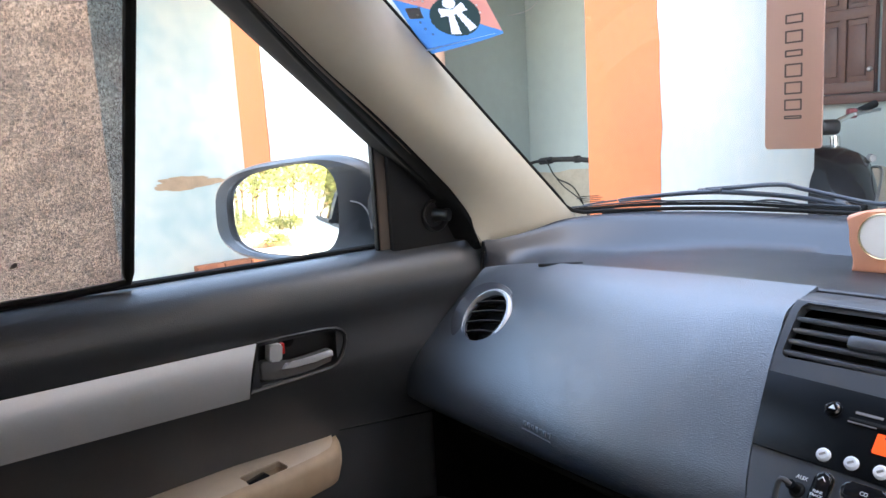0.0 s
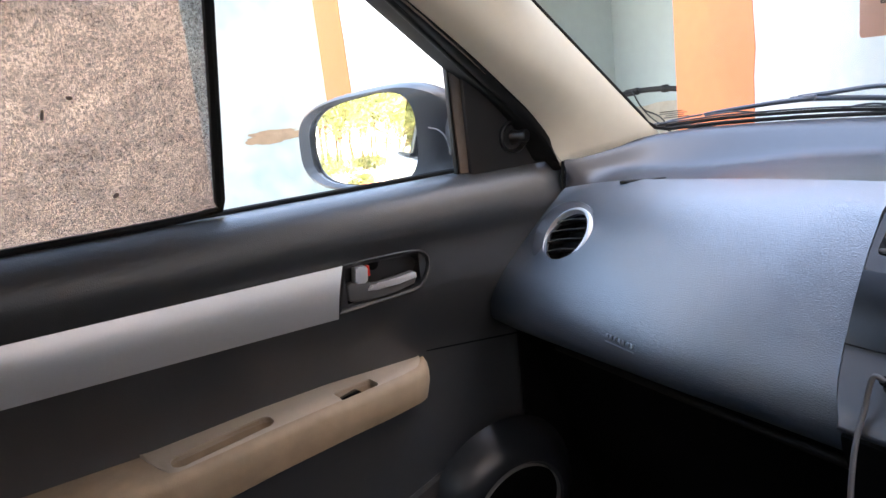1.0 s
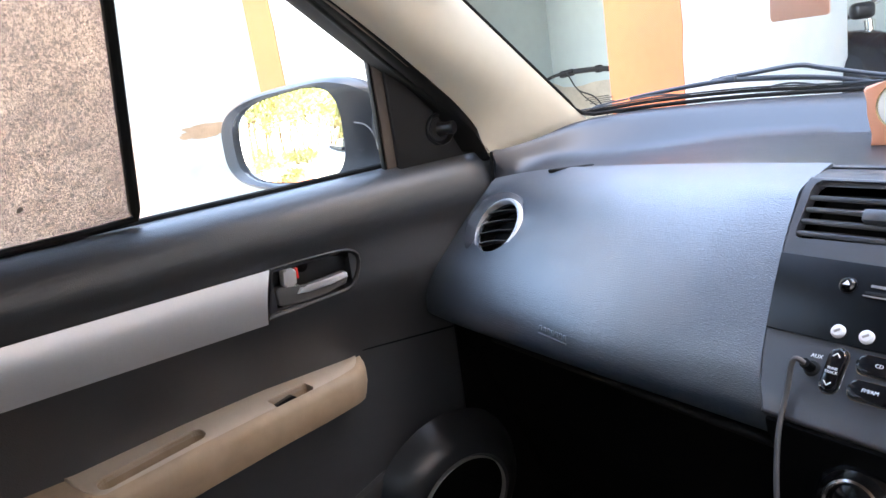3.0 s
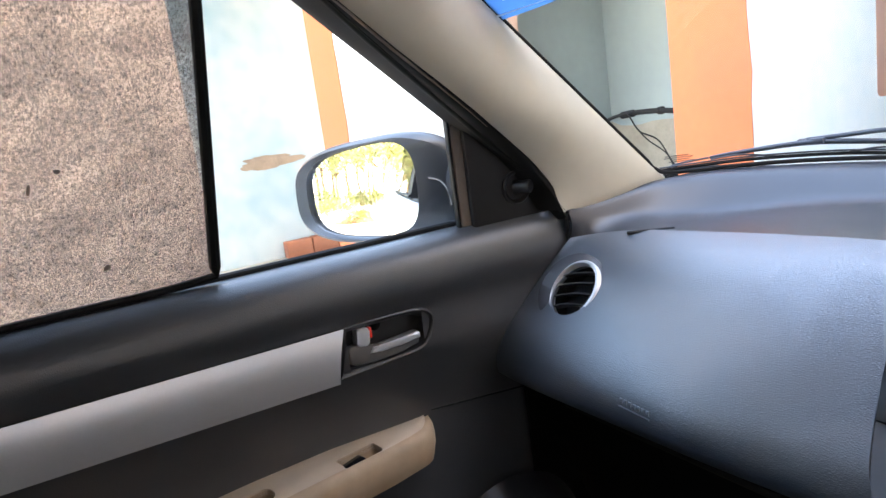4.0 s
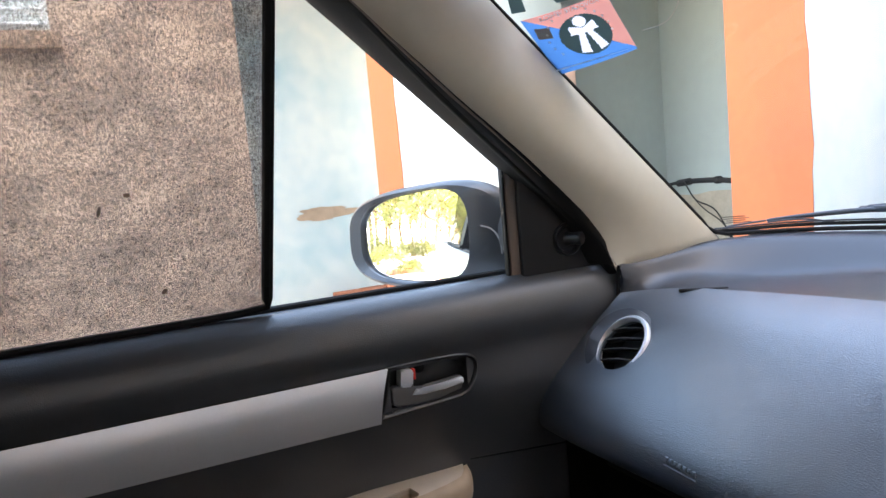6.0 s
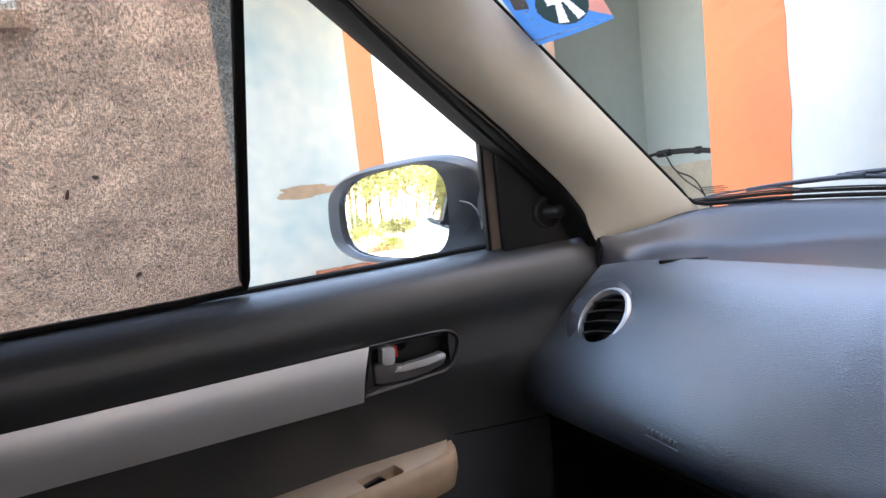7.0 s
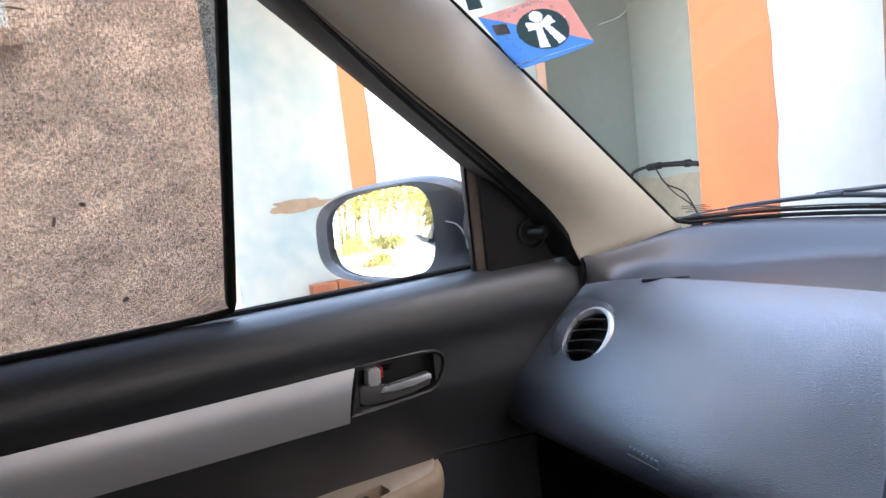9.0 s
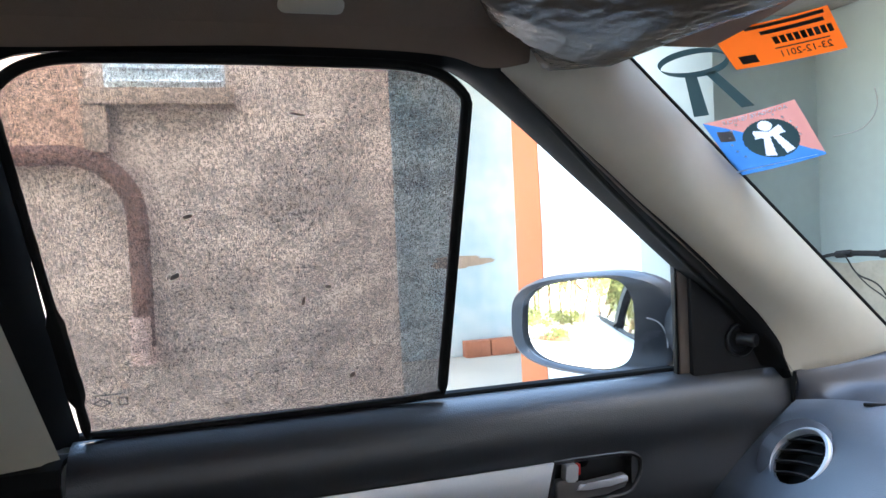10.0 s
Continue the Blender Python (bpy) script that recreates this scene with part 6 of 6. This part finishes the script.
tag = thing("windscreen_card", "salmon and blue advocate card behind the windscreen", "card")
FIGURE = []
for side in (-1, 1):
    FIGURE.append([(0.53 + side * 0.015, 0.46), (0.53 + side * 0.085, 0.46), (0.53 + side * 0.17, 0.76), (0.53 + side * 0.06, 0.80)])
    FIGURE.append([(0.53, 0.38), (0.53 + side * 0.15, 0.30), (0.53 + side * 0.17, 0.45), (0.53, 0.47)])
FIGURE.append([(0.53 + 0.075 * math.cos(a), 0.27 + 0.09 * math.sin(a)) for a in span(0, 2 * math.pi, 21)[:-1]])


def in_figure(u, v):
    """Whether (u, v) lies on the white emblem."""
    for poly in FIGURE:
        turns = [(b[0] - a[0]) * (v - a[1]) - (b[1] - a[1]) * (u - a[0]) for a, b in zip(poly, poly[1:] + poly[:1])]
        if min(turns) >= 0 or max(turns) <= 0:
            return True
    return False


def in_oval(u, v):
    return ((u - 0.53) / 0.30) ** 2 + ((v - 0.50) / 0.34) ** 2 < 1


def print_cells(test, n=84):
    """The part of the card's sheet where test(u, v) holds."""
    bm, at = bmesh.new(), {}
    for p in range(n):
        for q in range(n):
            if test((p + 0.5) / n, (q + 0.5) / n):
                corners = ((p, q), (p + 1, q), (p + 1, q + 1), (p, q + 1))
                for c in corners:
                    if c not in at:
                        at[c] = bm.verts.new(tag_at(c[0] / n, c[1] / n, 0.010))
                bm.faces.new([at[c] for c in corners])
    return bm


part("card", print_cells(lambda u, v: v < 0.96 * u and not in_oval(u, v)), M["red_card"], tag)
part("blue_half", print_cells(lambda u, v: v >= 0.96 * u and not in_oval(u, v)), M["blue_card"], tag, "blue printed half")
part("round_print", print_cells(lambda u, v: in_oval(u, v) and not in_figure(u, v)), M["green_print"], tag, "dark oval print")
part("emblem_print", print_cells(lambda u, v: in_oval(u, v) and in_figure(u, v)), M["card_ink"], tag, "white printed emblem")
part("edge_print", tag_patch([(0.04, 0.93), (0.96, 0.985), (0.96, 0.99), (0.04, 0.96)], 0.0182), M["card_ink"], tag)
for k in range(14):
    a = radians(150 + 17 * k)
    u, v = 0.53 + 0.37 * math.cos(a), 0.50 + 0.42 * math.sin(a)
    part("arc_print", tag_patch([(u - 0.012, v - 0.018), (u + 0.012, v - 0.018), (u + 0.012, v + 0.018), (u - 0.012, v + 0.018)], 0.0172), M["card_ink"], tag)
part("code_patch", tag_patch([(0.10, 0.20), (0.24, 0.24), (0.22, 0.42), (0.08, 0.38)], 0.0165), M["dull_silver"], tag, "grey printed square")
o, rx, up = tag_at(0.55, 0.085, 0.0185), tag_at(0.9, 0.085, 0.0185) - tag_at(0.2, 0.085, 0.0185), tag_at(0.55, 0.0, 0.0185) - tag_at(0.55, 0.3, 0.0185)
tm = basis(o, rx, up)
writing("lettering", "ADVOCATE VEHICLE", 0.0078, tm @ Matrix.Scale(-1, 4, (1, 0, 0)), M["white_button"], tag, 0.0002)

# printed neckband decal above the card
decal = thing("windscreen_decal", "dark green neckband decal on the windscreen", "decal")
ring = []
for k in range(33):
    a = 2 * math.pi * k / 32
    x, z = -0.5605 + 0.0255 * math.cos(a) , 1.3615 + 0.0115 * math.sin(a) + 0.004 * math.cos(a)
    w = 0.0016 + 0.0013 * abs(math.sin(a))
    ring.append([on_glass(x, z - w, 0.003), on_glass(x, z + w, 0.003)])
part("band_loop", grid(ring), M["green_print"], decal)
for a, b in (((-0.571, 1.347), (-0.587, 1.303)), ((-0.556, 1.350), (-0.552, 1.309))):
    part("band_tab", grid([[on_glass(a[0] - 0.0045, a[1], 0.003), on_glass(a[0] + 0.004, a[1] + 0.001, 0.003)], [on_glass(b[0] - 0.005, b[1], 0.003), on_glass(b[0] + 0.005, b[1] + 0.001, 0.003)]]), M["green_print"], decal)

sticker = thing("windscreen_sticker", "bright orange paper sticker with dark print", "sticker")
RC = ((-0.532, 1.389), (-0.423, 1.391), (-0.436, 1.352), (-0.537, 1.349))
part("paper", grid(glass_sheet(RC, 0.004)), M["sticker"], sticker)


def rc_at(u, v, off=0.0048):
    tl, tr, br, bl = [Vector((*c, 0)) for c in RC]
    p = tl.lerp(tr, u).lerp(bl.lerp(br, u), v)
    return on_glass(p.x, p.y, off)


def rc_bar(u0, u1, v0, v1):
    return grid([[rc_at(u, v) for u in span(u0, u1, 5)] for v in (v0, v1)])


for u0, u1, v0, v1 in (*[(0.42 + 0.062 * k, 0.468 + 0.062 * k, 0.38, 0.56) for k in range(9)], (0.35, 0.92, 0.20, 0.29), (0.25, 0.95, 0.05, 0.13), (0.40, 0.90, 0.64, 0.67), (0.08, 0.22, 0.70, 0.90)):
    part("printed_bar", rc_bar(u0, u1, v0, v1), M["dark_ink"], sticker)
o, rx, up = rc_at(0.66, 0.82, 0.0075), rc_at(0.95, 0.82, 0.0052) - rc_at(0.38, 0.82, 0.0052), rc_at(0.68, 0.6, 0.0052) - rc_at(0.68, 0.95, 0.0052)
writing("lettering", "23-12-2011", 0.0120, basis(o, rx, up) @ Matrix.Scale(-1, 4, (1, 0, 0)), M["dark_ink"], sticker, 0.0002)

# sun visor wrapped in wrinkled film
visor = thing("sun_visor", "folded sun visor still in wrinkled plastic film", "sun visor")
rows = []
for x in span(-0.505, 0.0, 26):
    f = lerp([(-0.505, 0.300), (-0.465, 0.338), (-0.32, 0.402), (-0.2, 0.44), (0.0, 0.46)], x)
    z = lerp([(-0.505, 1.349), (-0.465, 1.345), (-0.32, 1.362), (-0.2, 1.375), (0.0, 1.38)], x)
    d = lerp([(-0.512, 0.016), (-0.503, 0.022), (-0.485, 0.042), (-0.465, 0.063), (-0.42, 0.085), (0.0, 0.085)], x)
    row = []
    for k in range(18):
        a = 2 * math.pi * k / 18
        row.append((x, f - d + d * math.cos(a), z + 0.022 + 0.014 * math.sin(a) - 0.022 * math.cos(a)))
    rows.append(row)
part("visor_board", capped(rows), M["visor"], visor)
rows = []
for x in span(-0.512, -0.10, 130):
    f = lerp([(-0.512, 0.296), (-0.465, 0.340), (-0.32, 0.404), (-0.2, 0.442), (0.0, 0.462)], x)
    z = lerp([(-0.512, 1.346), (-0.465, 1.341), (-0.32, 1.358), (-0.2, 1.371), (0.0, 1.376)], x)
    d = lerp([(-0.512, 0.018), (-0.503, 0.025), (-0.485, 0.045), (-0.465, 0.067), (-0.42, 0.090), (0.0, 0.090)], x)
    row = []
    for q in range(80):
        k = q / 2
        a = -math.pi * 0.95 + math.pi * 1.1 * k / 39.5
        w = 0.003 * noise.noise((x * 16, k * 0.16, 0.3)) + 0.0016 * abs(noise.noise((x * 55, k * 0.42, 4.3))) + 0.0010 * abs(noise.noise((x * 130, k * 0.9, 7.7)))
        row.append((x, f + 0.005 - d + (d + w) * math.cos(a), z + 0.022 + (0.018 + w) * math.sin(a) - 0.022 * math.cos(a)))
    rows.append(row)
part("film", grid(rows), M["film"], visor, "shiny wrinkled plastic film")


# ---- wipers outside the windscreen ----
def outside(points, off=-0.020):
    return spline([on_glass(max(-0.60, x), z, off) for x, z in points], 6)


def wiper(name_label, arm, bridge, tail, blade, claws):
    """An arm that carries a sprung bridge, whose claws hold the rubber blade."""
    w = thing("wiper", name_label, "wiper", "wipers")
    part("arm", tube(outside(arm, -0.032), 0.0032, 10), M["wiper"], w)
    n = 6 * (len(bridge) - 1) + 1
    part("bridge", tube(outside(bridge, -0.024), [0.0018 + 0.0020 * math.sin(math.pi * k / (n - 1)) ** 0.5 for k in range(n)], 10), M["wiper"], w)
    part("bridge_tail", tube(outside(tail, -0.022), 0.0014, 8), M["wiper"], w)
    part("blade", tube(outside([(x, z + 0.0050) for x, z in blade], -0.010), 0.0026, 8), M["rubber"], w, "black rubber blade")
    part("backing_strip", tube(outside([(x, z + 0.0092) for x, z in blade], -0.014), 0.0013, 8), M["wiper"], w)
    for points in claws:
        part("claw", tube(outside(points, -0.018), 0.0014, 8), M["wiper"], w)
    x, z = bridge[len(bridge) // 2 - 1]
    part("pivot_block", placed(box((0, 0, 0), (0.040, 0.012, 0.009), 0.003), Matrix.Translation(on_glass(x, z + 0.001, -0.030)) @ Matrix.Rotation(-0.05, 4, "Y")), M["wiper"], w)


wiper("dark wiper lying along the windscreen foot", [(-0.4557, 1.0233), (-0.4174, 1.0264), (-0.351, 1.0318), (-0.3187, 1.0248), (-0.2444, 1.0072), (-0.2048, 1.0085), (-0.10, 1.010)], [(-0.560, 1.0108), (-0.520, 1.0150), (-0.450, 1.0200), (-0.374, 1.0170), (-0.315, 1.0110), (-0.256, 0.9985)], [(-0.6186, 0.9985), (-0.590, 1.0062), (-0.560, 1.0108)], [(-0.60, 0.9950), (-0.53, 0.9975), (-0.424, 0.9975), (-0.32, 0.9945), (-0.25, 0.9945)], ([(-0.5575, 1.0087), (-0.5256, 1.0104), (-0.4913, 1.0020)], [(-0.4128, 1.0020), (-0.3652, 1.0085), (-0.3207, 1.0000)]))
wiper("dark wiper beside the other one's arm", [(0.10, 1.0150), (0.18, 1.0180), (0.26, 1.0120), (0.34, 1.004)], [(-0.19, 1.0085), (-0.08, 1.0150), (0.02, 1.0170), (0.12, 1.0130), (0.22, 1.002)], [(-0.23, 1.0010), (-0.21, 1.0050), (-0.19, 1.0085)], [(-0.22, 0.9955), (0.0, 0.9975), (0.24, 0.9955)], ([(-0.18, 1.007), (-0.13, 1.0095), (-0.08, 1.0020)], [(0.06, 1.0020), (0.12, 1.0080), (0.18, 1.0000)]))
mark = thing("windscreen_stamp", "small grey maker's print in the windscreen corner", "stamp")
for k, w in enumerate((0.020, 0.024, 0.016, 0.022)):
    x, z = -0.572, 1.0210 - 0.0030 * k
    part("printed_bar", grid([[on_glass(x + dx, z + dz, 0.002) for dx in span(-w / 2, w / 2, 4)] for dz in (0.0, 0.0012)]), M["dark_ink"], mark)
